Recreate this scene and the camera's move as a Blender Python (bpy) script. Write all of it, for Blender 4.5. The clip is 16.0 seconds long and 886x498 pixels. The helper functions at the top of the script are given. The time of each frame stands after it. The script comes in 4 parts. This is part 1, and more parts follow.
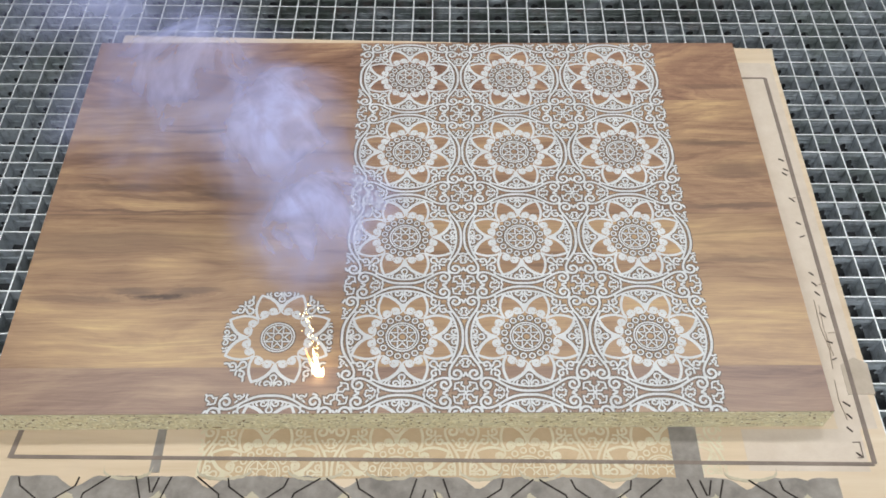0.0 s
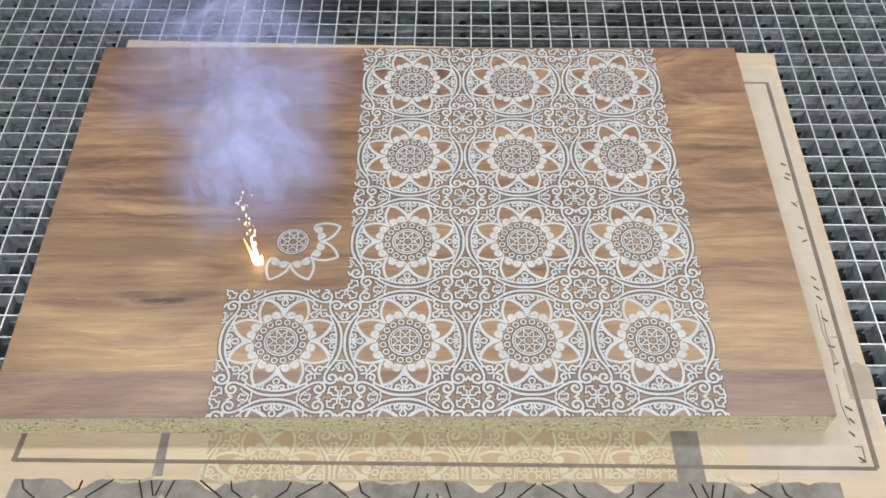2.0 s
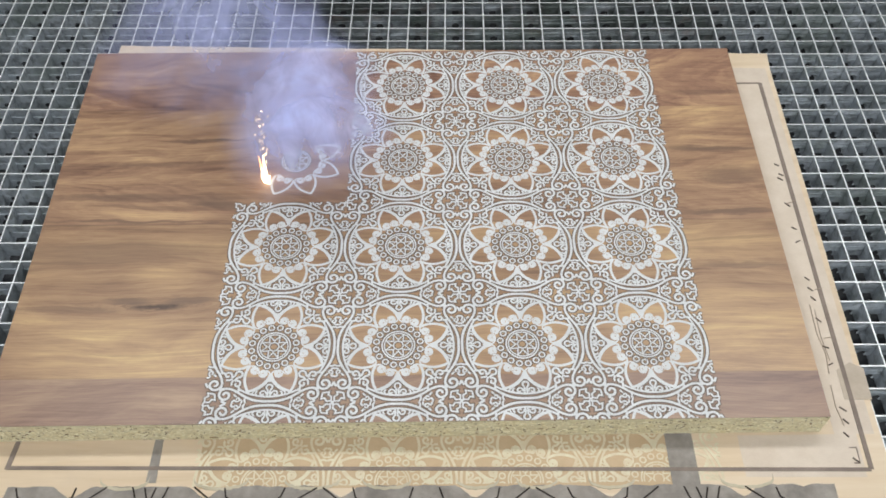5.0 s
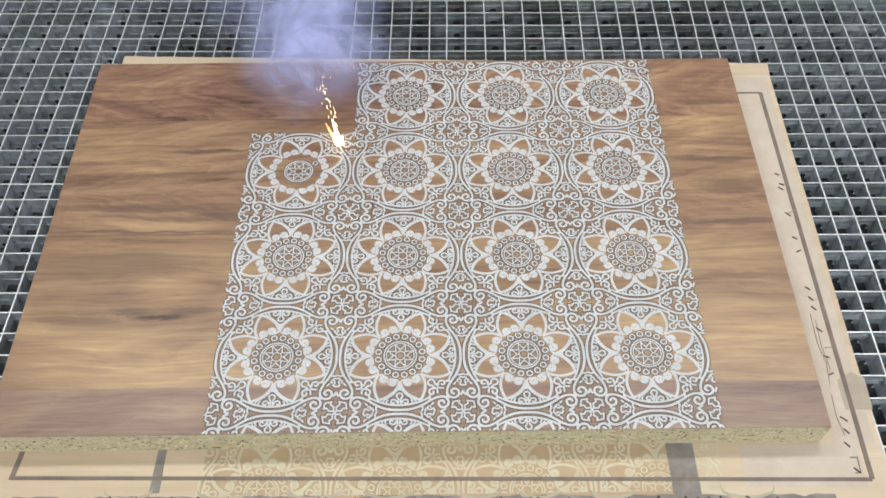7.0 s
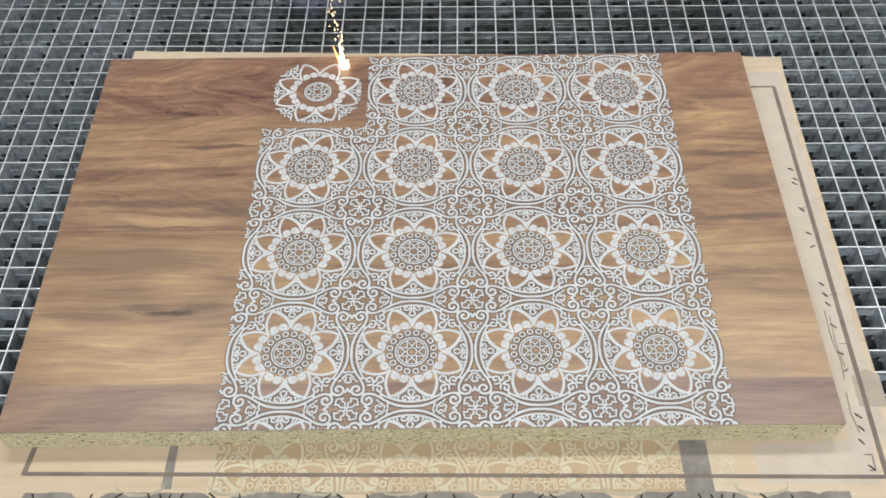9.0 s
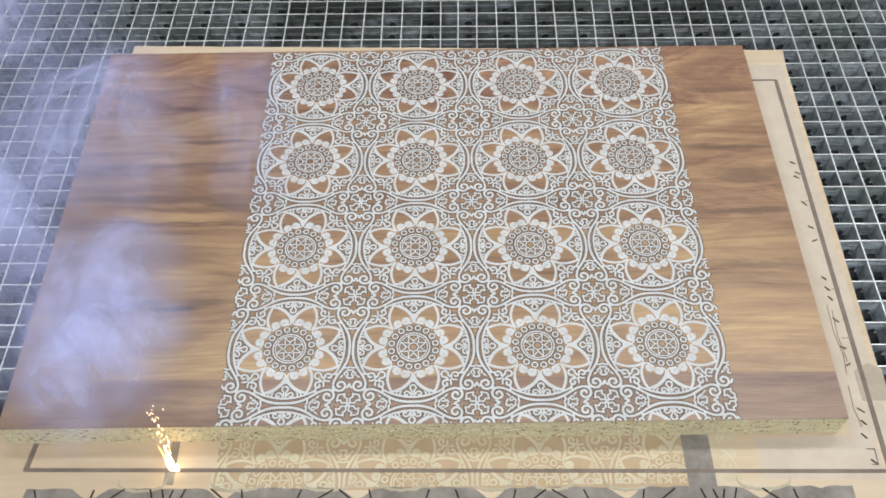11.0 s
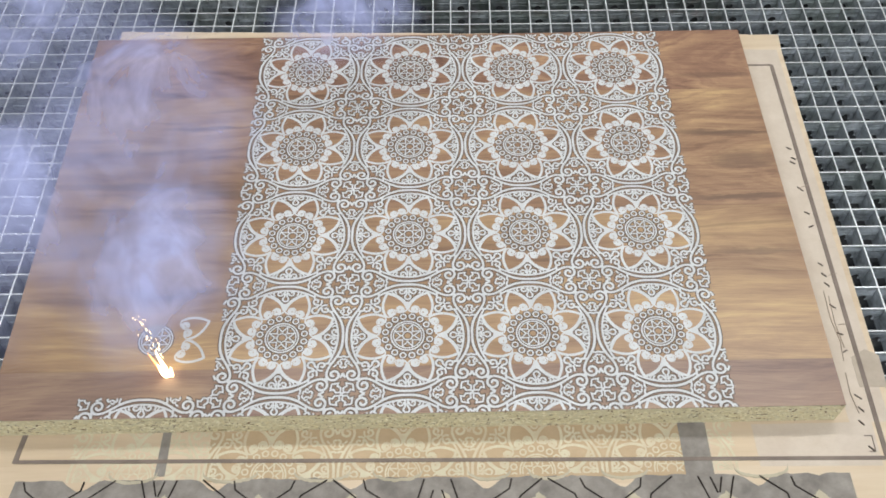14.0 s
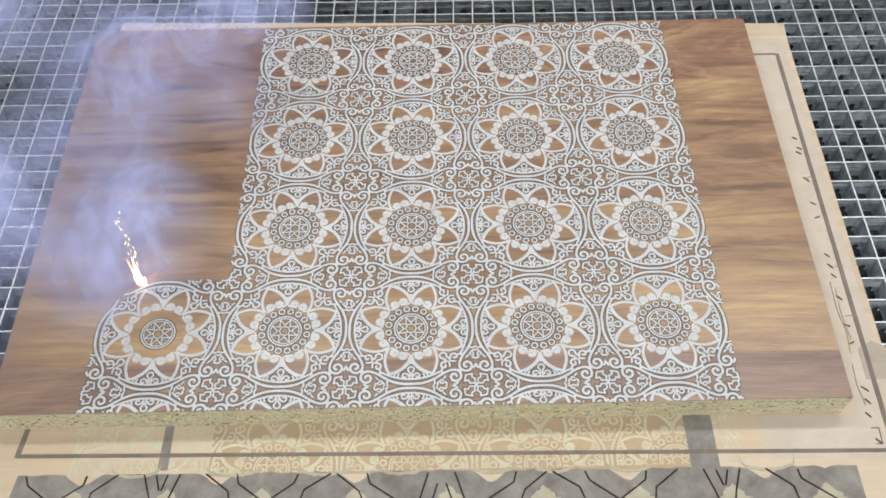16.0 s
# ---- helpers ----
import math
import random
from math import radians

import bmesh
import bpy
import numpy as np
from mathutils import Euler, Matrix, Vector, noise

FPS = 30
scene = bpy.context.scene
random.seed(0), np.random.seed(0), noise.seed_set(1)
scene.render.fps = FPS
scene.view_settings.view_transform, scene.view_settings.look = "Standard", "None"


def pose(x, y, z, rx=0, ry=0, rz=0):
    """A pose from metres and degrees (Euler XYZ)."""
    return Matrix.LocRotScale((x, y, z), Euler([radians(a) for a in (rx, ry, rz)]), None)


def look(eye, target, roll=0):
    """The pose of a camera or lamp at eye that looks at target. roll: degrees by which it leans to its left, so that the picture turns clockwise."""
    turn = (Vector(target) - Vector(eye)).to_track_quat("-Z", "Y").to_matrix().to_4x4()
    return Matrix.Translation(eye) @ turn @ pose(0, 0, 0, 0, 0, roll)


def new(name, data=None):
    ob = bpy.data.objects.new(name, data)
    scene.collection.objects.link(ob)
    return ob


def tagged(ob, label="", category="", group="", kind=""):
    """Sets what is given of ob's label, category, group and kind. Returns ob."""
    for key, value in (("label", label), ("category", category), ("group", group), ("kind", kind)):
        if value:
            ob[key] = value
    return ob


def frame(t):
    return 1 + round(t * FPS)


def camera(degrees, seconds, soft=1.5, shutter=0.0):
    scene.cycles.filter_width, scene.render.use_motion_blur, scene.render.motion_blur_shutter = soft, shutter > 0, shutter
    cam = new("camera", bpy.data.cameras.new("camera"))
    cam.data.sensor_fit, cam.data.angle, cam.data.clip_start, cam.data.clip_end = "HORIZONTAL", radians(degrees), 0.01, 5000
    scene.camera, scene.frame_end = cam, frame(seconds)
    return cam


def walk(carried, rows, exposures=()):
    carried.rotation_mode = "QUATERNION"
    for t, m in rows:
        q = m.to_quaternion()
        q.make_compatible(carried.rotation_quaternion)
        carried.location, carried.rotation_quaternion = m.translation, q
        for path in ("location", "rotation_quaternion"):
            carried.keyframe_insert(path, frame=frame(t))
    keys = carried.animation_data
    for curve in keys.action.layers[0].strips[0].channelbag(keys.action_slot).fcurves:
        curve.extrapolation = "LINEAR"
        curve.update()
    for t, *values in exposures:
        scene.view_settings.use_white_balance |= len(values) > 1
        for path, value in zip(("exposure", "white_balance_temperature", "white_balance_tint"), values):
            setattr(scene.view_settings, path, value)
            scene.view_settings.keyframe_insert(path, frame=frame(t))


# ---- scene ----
cam = camera(52.3, 16.0, soft=1.7)
PATH = [
    (0, (-0.039, -0.459, 0.889), (-0.017, 0.73, -0.72), 0.7),
    (0.5, (-0.039, -0.461, 0.89), (-0.018, 0.733, -0.714), 0.7),
    (1, (-0.038, -0.463, 0.893), (-0.022, 0.738, -0.706), 0.4),
    (1.5, (-0.037, -0.462, 0.897), (-0.025, 0.737, -0.704), 0.3),
    (2, (-0.04, -0.46, 0.891), (-0.022, 0.735, -0.712), 0.6),
    (2.5, (-0.038, -0.459, 0.889), (-0.016, 0.731, -0.718), 0.6),
    (3, (-0.037, -0.461, 0.894), (-0.013, 0.729, -0.713), 0.7),
    (3.5, (-0.038, -0.457, 0.894), (-0.012, 0.733, -0.713), 0.8),
    (4, (-0.035, -0.457, 0.889), (-0.012, 0.733, -0.718), 0.5),
    (6.5, (-0.03, -0.454, 0.901), (-0.015, 0.751, -0.695), -0.1),
    (7, (-0.03, -0.454, 0.901), (-0.018, 0.751, -0.696), -0.2),
    (7.5, (-0.031, -0.451, 0.904), (-0.022, 0.749, -0.697), -0.3),
    (8, (-0.034, -0.449, 0.898), (-0.026, 0.747, -0.705), -0.4),
    (8.5, (-0.032, -0.449, 0.899), (-0.033, 0.743, -0.707), -0.7),
    (9, (-0.034, -0.449, 0.899), (-0.04, 0.744, -0.706), -0.9),
    (11.5, (-0.036, -0.446, 0.897), (-0.043, 0.734, -0.718), -1.1),
    (12, (-0.039, -0.446, 0.89), (-0.035, 0.731, -0.727), -0.6),
    (12.5, (-0.038, -0.444, 0.891), (-0.03, 0.725, -0.732), -0.6),
    (13, (-0.036, -0.444, 0.894), (-0.029, 0.725, -0.729), -0.6),
    (13.5, (-0.036, -0.441, 0.891), (-0.031, 0.725, -0.733), -0.7),
    (14, (-0.038, -0.44, 0.887), (-0.027, 0.721, -0.741), -0.6),
    (14.5, (-0.039, -0.441, 0.886), (-0.034, 0.72, -0.742), -0.8),
    (15, (-0.041, -0.442, 0.886), (-0.039, 0.715, -0.746), -0.8),
    (15.5, (-0.039, -0.437, 0.886), (-0.035, 0.713, -0.75), -0.9),
    (16, (-0.039, -0.434, 0.882), (-0.034, 0.71, -0.759), -1.0),
]
walk(cam, [(t, look(eye, target, roll)) for t, eye, target, roll in PATH])

# ---------------------------------------------------------------- light
world = bpy.data.worlds.new("world")
scene.world = world
world.use_nodes = True
world.node_tree.nodes["Background"].inputs[0].default_value = (0.75, 0.82, 1.0, 1)
world.node_tree.nodes["Background"].inputs[1].default_value = 0.25


def ceiling_lamp(x, y, watts, sx, sy, colour=(0.975, 0.99, 1.0)):
    """One ceiling luminaire's light, facing straight down."""
    lamp = bpy.data.lights.new("luminaire_light", "AREA")
    lamp.shape, lamp.size, lamp.size_y = "RECTANGLE", sx, sy
    lamp.energy, lamp.color = watts, colour
    ob = new("luminaire_light", lamp)
    ob.matrix_world = pose(x, y, 2.02)
    return ob


LAMPS = [(-0.80, 0.95, 15), (0.95, 0.95, 18.5), (-0.80, -1.0, 19.5), (0.95, -1.0, 21.5)]
for lx, ly, watts in LAMPS:
    ceiling_lamp(lx, ly, watts, 1.2, 0.3)
scene.view_settings.exposure = 0.03

P = 0.142            # pitch of the engraved repeats
FRONT = -0.0222      # front edge of the panel
PLY = -0.038         # top of the plywood sheet
BED = -0.042         # top of the steel grating
LAYOUT = 1.0109      # growth of the lower layers' plan about the operator's side
FOOT = Matrix.Translation((-0.037 * (1 - LAYOUT), -0.45 * (1 - LAYOUT), 0)) @ Matrix.Diagonal((LAYOUT, LAYOUT, 1, 1))


def lace_place(x, y):
    """Where a place of the engraved drawing lies on the panel: the job is set slightly askew."""
    return x - 0.0036 + 0.0052 * y, y + 0.0018 + 0.0058 * y


# ---------------------------------------------------------------- materials
def material(name, build, rough=0.5, metal=0.0, spec=0.5):
    m = bpy.data.materials.new(name)
    m.use_nodes = True
    nt = m.node_tree
    b = nt.nodes["Principled BSDF"]
    b.inputs["Roughness"].default_value = rough
    b.inputs["Metallic"].default_value = metal
    b.inputs["Specular IOR Level"].default_value = spec
    build(Tree(nt), b)
    return m


class Tree:
    """Short ways to add nodes."""

    def __init__(self, nt):
        self.nt = nt

    def add(self, kind, ins=(), **props):
        n = self.nt.nodes.new(kind)
        for k, v in props.items():
            exec_set(n, k, v)
        for key, v in dict(ins).items():
            self.put(n.inputs[key], v)
        return n

    def put(self, socket, v):
        if isinstance(v, bpy.types.NodeSocket):
            self.nt.links.new(v, socket)
        else:
            socket.default_value = v

    def coords(self, scale=(1, 1, 1), offset=(0, 0, 0), world=False):
        if world:
            c = self.add("ShaderNodeNewGeometry").outputs["Position"]
        else:
            c = self.add("ShaderNodeTexCoord").outputs["Object"]
        return self.add("ShaderNodeMapping", {"Vector": c, "Scale": scale, "Location": offset}).outputs[0]

    def noise(self, vec, scale=1.0, detail=4.0, rough=0.55, distortion=0.0):
        return self.add("ShaderNodeTexNoise", {"Vector": vec, "Scale": scale, "Detail": detail, "Roughness": rough,
                                               "Distortion": distortion}).outputs["Fac"]

    def math(self, op, a, b=0.0, clamp=False):
        n = self.nt.nodes.new("ShaderNodeMath")
        n.operation, n.use_clamp = op, clamp
        self.put(n.inputs[0], a)
        self.put(n.inputs[1], b)
        return n.outputs[0]

    def ramp(self, fac, stops):
        n = self.nt.nodes.new("ShaderNodeValToRGB")
        r = n.color_ramp
        while len(r.elements) < len(stops):
            r.elements.new(0.5)
        for e, (p, c) in zip(r.elements, stops):
            e.position = p
            e.color = (*c, 1) if len(c) == 3 else c
        self.put(n.inputs[0], fac)
        return n.outputs[0]

    def mix(self, fac, a, b, blend="MIX"):
        n = self.nt.nodes.new("ShaderNodeMix")
        n.data_type, n.blend_type = "RGBA", blend
        self.put(n.inputs[0], fac)
        for s, v in ((n.inputs[6], a), (n.inputs[7], b)):
            self.put(s, (*v, 1) if isinstance(v, tuple) and len(v) == 3 else v)
        return n.outputs[2]

    def bump(self, height, strength, distance=0.001):
        return self.add("ShaderNodeBump", {"Height": height, "Strength": strength, "Distance": distance}).outputs[0]

    def remap(self, v, a, b, c=0.0, d=1.0):
        n = self.add("ShaderNodeMapRange", {0: v, 1: a, 2: b, 3: c, 4: d})
        n.interpolation_type = "SMOOTHSTEP"
        return n.outputs[0]


def exec_set(n, k, v):
    if k == "operation":
        n.operation = v


# streaks of the printed walnut figure: x, y, half length, half width, depth
DARK_STREAKS = [(-0.395, 0.1414, 0.027, 0.0048, 0.6), (-0.321, 0.1404, 0.031, 0.0043, 0.65), (-0.464, 0.1291, 0.058, 0.0042, 0.45), (-0.431, 0.2084, 0.121, 0.0151, 0.3),
        (-0.336, 0.3969, 0.056, 0.0028, 0.7), (-0.405, 0.2953, 0.117, 0.0057, 0.5), (-0.311, 0.2845, 0.034, 0.0056, 0.5), (-0.406, 0.3536, 0.091, 0.004, 0.35),
        (-0.408, 0.2564, 0.11, 0.0018, 0.5), (0.347, 0.373, 0.062, 0.0054, 0.55), (0.362, 0.3246, 0.043, 0.0122, 0.4), (0.343, 0.2635, 0.062, 0.004, 0.55),
        (0.346, 0.1811, 0.053, 0.0044, 0.35), (0.353, 0.482, 0.054, 0.0049, 0.4)]
PALE_STREAKS = [(-0.356, 0.1735, 0.044, 0.0145, 0.7), (-0.401, 0.0598, 0.137, 0.0208, 0.65), (-0.443, 0.0926, 0.083, 0.0102, 0.4), (-0.409, 0.2662, 0.111, 0.0068, 0.45),
        (-0.453, 0.3658, 0.081, 0.0089, 0.45), (-0.405, 0.4371, 0.12, 0.011, 0.4), (0.329, 0.2269, 0.067, 0.0145, 0.6), (0.353, 0.4401, 0.064, 0.0169, 0.5),
        (0.355, 0.3953, 0.062, 0.0045, 0.5)]


def walnut_nodes(t, b):
    c = t.add("ShaderNodeTexCoord").outputs["Object"]
    sep = t.add("ShaderNodeSeparateXYZ", {0: c})
    x, y = sep.outputs[0], sep.outputs[1]
    # printed boards: rows of veneer with a step of tone and figure at each joint
    row = t.math("ADD", t.math("GREATER_THAN", y, 0.0345), t.math("GREATER_THAN", y, 0.2525))
    row = t.math("ADD", row, t.math("GREATER_THAN", y, 0.456))
    warp = t.noise(t.coords((2.2, 5.0, 1)), 1.0, 2.0)
    wave = t.noise(t.coords((9.0, 26.0, 1), (2, 5, 1)), 1.0, 3.0)
    slip = t.math("ADD", t.math("MULTIPLY", t.math("SUBTRACT", warp, 0.5), 0.045), t.math("MULTIPLY", t.math("SUBTRACT", wave, 0.5), 0.012))
    tear = t.noise(t.coords((26, 120, 1), (7, 3, 2)), 1.0, 4.0, 0.6)
    yw = t.math("ADD", y, t.math("ADD", t.math("MULTIPLY", slip, 0.5), t.math("MULTIPLY", t.math("SUBTRACT", tear, 0.5), 0.016)))

    def lobe(cx, cy, hx, hy):
        """1 at the middle of a long soft streak, 0 outside it."""
        dx = t.math("DIVIDE", t.math("SUBTRACT", x, cx), hx * 1.35)
        dy = t.math("DIVIDE", t.math("SUBTRACT", yw, cy), hy * 1.6)
        return t.remap(t.math("ADD", t.math("MULTIPLY", dx, dx), t.math("MULTIPLY", dy, dy)), 1.0, 0.0)

    # a knot bends the grain round itself
    kx = t.math("DIVIDE", t.math("SUBTRACT", x, -0.363), 0.0440)
    ky = t.math("DIVIDE", t.math("SUBTRACT", yw, 0.133), 0.0056)
    kd = t.math("SQRT", t.math("ADD", t.math("MULTIPLY", kx, kx), t.math("MULTIPLY", ky, ky)))
    yy = t.math("ADD", y, slip)
    yy = t.math("ADD", yy, t.math("MULTIPLY", t.remap(kd, 3.0, 0.0), t.math("MULTIPLY", ky, -0.008)))
    v = t.add("ShaderNodeCombineXYZ", {0: t.math("ADD", x, t.math("MULTIPLY", row, 3.7)), 1: yy, 2: t.math("MULTIPLY", row, 1.3)}).outputs[0]

    def field(sx, sy, detail, rough, place=(0, 0, 0), distortion=0.0):
        return t.noise(t.add("ShaderNodeMapping", {"Vector": v, "Scale": (sx, sy, 1), "Location": place}).outputs[0], 1.0, detail, rough, distortion)

    broad = field(1.9, 11, 4.0, 0.6)
    grain = field(7, 150, 6.0, 0.65)
    fine = field(22, 900, 2.0, 0.5)
    pores = field(60, 1300, 2.0, 0.6, (3, 1, 0))
    cloud = field(4.6, 19, 6.0, 0.62, (1, 8, 3), 0.9)
    # arched figure that opens to the east in the upper boards
    arch = None
    for cy, fall, lo, hi, depth in ((0.515, 2.4, 0.456, 0.60, 0.40), (0.329, 3.2, 0.27, 0.456, 0.20)):
        d = t.math("SUBTRACT", yw, cy)
        bend = t.math("SQRT", t.math("ADD", t.math("MULTIPLY", d, d), 0.00012))
        ph = t.math("ADD", t.math("SUBTRACT", x, t.math("MULTIPLY", bend, fall)), t.math("MULTIPLY", cloud, 0.16))
        lines = t.noise(t.add("ShaderNodeCombineXYZ", {0: t.math("MULTIPLY", ph, 34.0), 1: t.math("MULTIPLY", y, 6.0), 2: cy * 40}).outputs[0], 1.0, 3.0, 0.6)
        inside = t.math("MULTIPLY", t.math("GREATER_THAN", y, lo), t.math("LESS_THAN", y, hi))
        one = t.math("MULTIPLY", t.math("MULTIPLY", inside, depth), t.math("SUBTRACT", lines, 0.5))
        arch = one if arch is None else t.math("ADD", arch, one)
    f = t.math("ADD", t.math("MULTIPLY", broad, 0.27), t.math("MULTIPLY", grain, 0.21))
    f = t.math("ADD", f, t.math("MULTIPLY", cloud, 0.33))
    f = t.math("ADD", f, t.math("MULTIPLY", fine, 0.12))
    f = t.math("ADD", f, t.math("ADD", 0.034, arch))
    ragged = t.remap(t.math("ADD", t.math("MULTIPLY", grain, 0.6), t.math("MULTIPLY", cloud, 0.4)), 0.30, 0.62, 0.35, 1.25)
    dark = pale = 0.0
    for cx, cy, hx, hy, depth in DARK_STREAKS:
        dark = t.math("ADD", dark, t.math("MULTIPLY", lobe(cx, cy, hx, hy), depth))
    for cx, cy, hx, hy, depth in PALE_STREAKS:
        pale = t.math("ADD", pale, t.math("MULTIPLY", lobe(cx, cy, hx, hy), depth))
    f = t.math("ADD", f, t.math("MULTIPLY", pale, 0.11))
    col = t.ramp(f, [(0.37, (0.105, 0.060, 0.044)), (0.44, (0.195, 0.121, 0.082)), (0.505, (0.262, 0.171, 0.111)),
                     (0.565, (0.335, 0.230, 0.139)), (0.64, (0.44, 0.322, 0.18))])
    tone = t.ramp(t.math("MULTIPLY", row, 0.3334), [(0.0, (1.16, 1.13, 1.22)), (0.3, (1.46, 1.40, 1.20)),
                                                    (0.62, (1.42, 1.33, 1.20)), (1.0, (1.20, 1.05, 1.05))])
    col = t.mix(1.0, col, tone, "MULTIPLY")
    streak = t.remap(field(2.6, 75, 5.0, 0.55, (5, 2, 0)), 0.59, 0.68)
    col = t.mix(t.math("MULTIPLY", streak, 0.25), col, (0.10, 0.06, 0.045))
    col = t.mix(t.math("MULTIPLY", t.math("MULTIPLY", dark, ragged), 1.15, True), col, (0.105, 0.064, 0.052))
    col = t.mix(t.math("MULTIPLY", t.remap(pores, 0.60, 0.72), 0.22), col, (0.09, 0.055, 0.04))
    # a dark edge where one printed board meets the next
    for joint, depth in ((0.035, 0.25), (0.253, 0.45), (0.4565, 0.25)):
        near = t.remap(t.math("ABSOLUTE", t.math("SUBTRACT", y, joint)), 0.0022, 0.0)
        col = t.mix(t.math("MULTIPLY", near, t.math("MULTIPLY", t.remap(broad, 0.62, 0.38), depth)), col, (0.075, 0.044, 0.036))
    smudge = t.math("ADD", kd, t.math("MULTIPLY", t.math("SUBTRACT", grain, 0.5), 2.5))
    col = t.mix(t.math("MULTIPLY", t.remap(smudge, 1.25, 0.2), 0.85), col, (0.055, 0.034, 0.027))
    t.put(b.inputs["Base Color"], col)
    t.put(b.inputs["Roughness"], t.math("ADD", 0.30, t.math("MULTIPLY", fine, 0.16)))
    t.put(b.inputs["Normal"], t.bump(fine, 0.12, 0.0004))


def chip_nodes(t, b):
    c = t.coords((60, 160, 260))
    n = t.noise(c, 1.0, 4.0, 0.7)
    big = t.noise(t.coords((7, 7, 40)), 1.0, 2.0)
    col = t.ramp(n, [(0.28, (0.52, 0.43, 0.26)), (0.40, (0.78, 0.71, 0.49)), (0.55, (0.86, 0.81, 0.60)), (0.75, (0.93, 0.90, 0.73))])
    col = t.mix(t.math("MULTIPLY", big, 0.35), col, (0.52, 0.50, 0.27))
    t.put(b.inputs["Base Color"], col)
    t.put(b.inputs["Normal"], t.bump(n, 0.8, 0.0015))


def flake_nodes(t, b):
    r = t.add("ShaderNodeNewGeometry").outputs["Random Per Island"]
    col = t.ramp(r, [(0.0, (0.10, 0.06, 0.03)), (0.10, (0.26, 0.16, 0.08)), (0.14, (0.74, 0.66, 0.42)), (0.6, (0.86, 0.80, 0.57)), (1.0, (0.94, 0.91, 0.74))])
    n = t.noise(t.coords((90, 90, 600)), 1.0, 3.0)
    t.put(b.inputs["Base Color"], t.mix(t.math("MULTIPLY", n, 0.3), col, (0.66, 0.58, 0.34)))


def engraved_nodes(t, b):
    n = t.noise(t.coords((30, 30, 30), world=True), 1.0, 3.0)
    fine = t.noise(t.coords((900, 2500, 900), world=True), 1.0, 2.0)
    col = t.ramp(n, [(0.3, (0.60, 0.615, 0.62)), (0.7, (0.73, 0.745, 0.75))])
    col = t.mix(t.math("MULTIPLY", t.remap(fine, 0.55, 0.75), 0.35), col, (0.52, 0.47, 0.40))
    t.put(b.inputs["Base Color"], col)
    t.put(b.inputs["Normal"], t.bump(fine, 0.3, 0.0004))


def ply_lace_nodes(t, b):
    n = t.noise(t.coords((25, 25, 25), world=True), 1.0, 4.0)
    fine = t.noise(t.coords((500, 1500, 500), world=True), 1.0, 2.0)
    col = t.ramp(n, [(0.3, (0.61, 0.58, 0.42)), (0.7, (0.72, 0.69, 0.53))])
    worn = t.remap(t.noise(t.coords((70, 70, 70), (4, 2, 1), world=True), 1.0, 4.0, 0.6), 0.42, 0.68)
    col = t.mix(t.math("MULTIPLY", worn, 0.5), col, (0.60, 0.48, 0.33))
    t.put(b.inputs["Base Color"], t.mix(t.math("MULTIPLY", fine, 0.35), col, (0.60, 0.46, 0.29)))


def plywood_nodes(t, b):
    warp = t.noise(t.coords((3, 6, 1)), 1.0, 2.0)
    g = t.noise(t.coords((4, 60, 1)), 1.0, 5.0, 0.6, 0.4)
    fine = t.noise(t.coords((40, 900, 1)), 1.0, 2.0)
    f = t.math("ADD", t.math("MULTIPLY", g, 0.6), t.math("MULTIPLY", warp, 0.4))
    col = t.ramp(f, [(0.3, (0.58, 0.45, 0.30)), (0.5, (0.69, 0.56, 0.40)), (0.7, (0.76, 0.65, 0.50))])
    col = t.mix(t.math("MULTIPLY", fine, 0.18), col, (0.50, 0.36, 0.22))
    blot = t.remap(t.noise(t.coords((9, 9, 1), (3, 1, 0)), 1.0, 5.0), 0.58, 0.75)
    col = t.mix(t.math("MULTIPLY", blot, 0.3), col, (0.50, 0.42, 0.34))
    t.put(b.inputs["Base Color"], col)
    t.put(b.inputs["Normal"], t.bump(fine, 0.15, 0.0004))


def stain(name, dark, light, cover=1.0):
    def build(t, b):
        n = t.noise(t.coords((35, 35, 35), world=True), 1.0, 5.0, 0.65)
        f = t.noise(t.coords((300, 900, 300), world=True), 1.0, 3.0)
        col = t.ramp(n, [(0.3, dark), (0.7, light)])
        t.put(b.inputs["Base Color"], t.mix(t.math("MULTIPLY", f, 0.25), col, tuple(v * 0.6 for v in dark)))
    return material(name, build, 0.8, 0, 0.2)


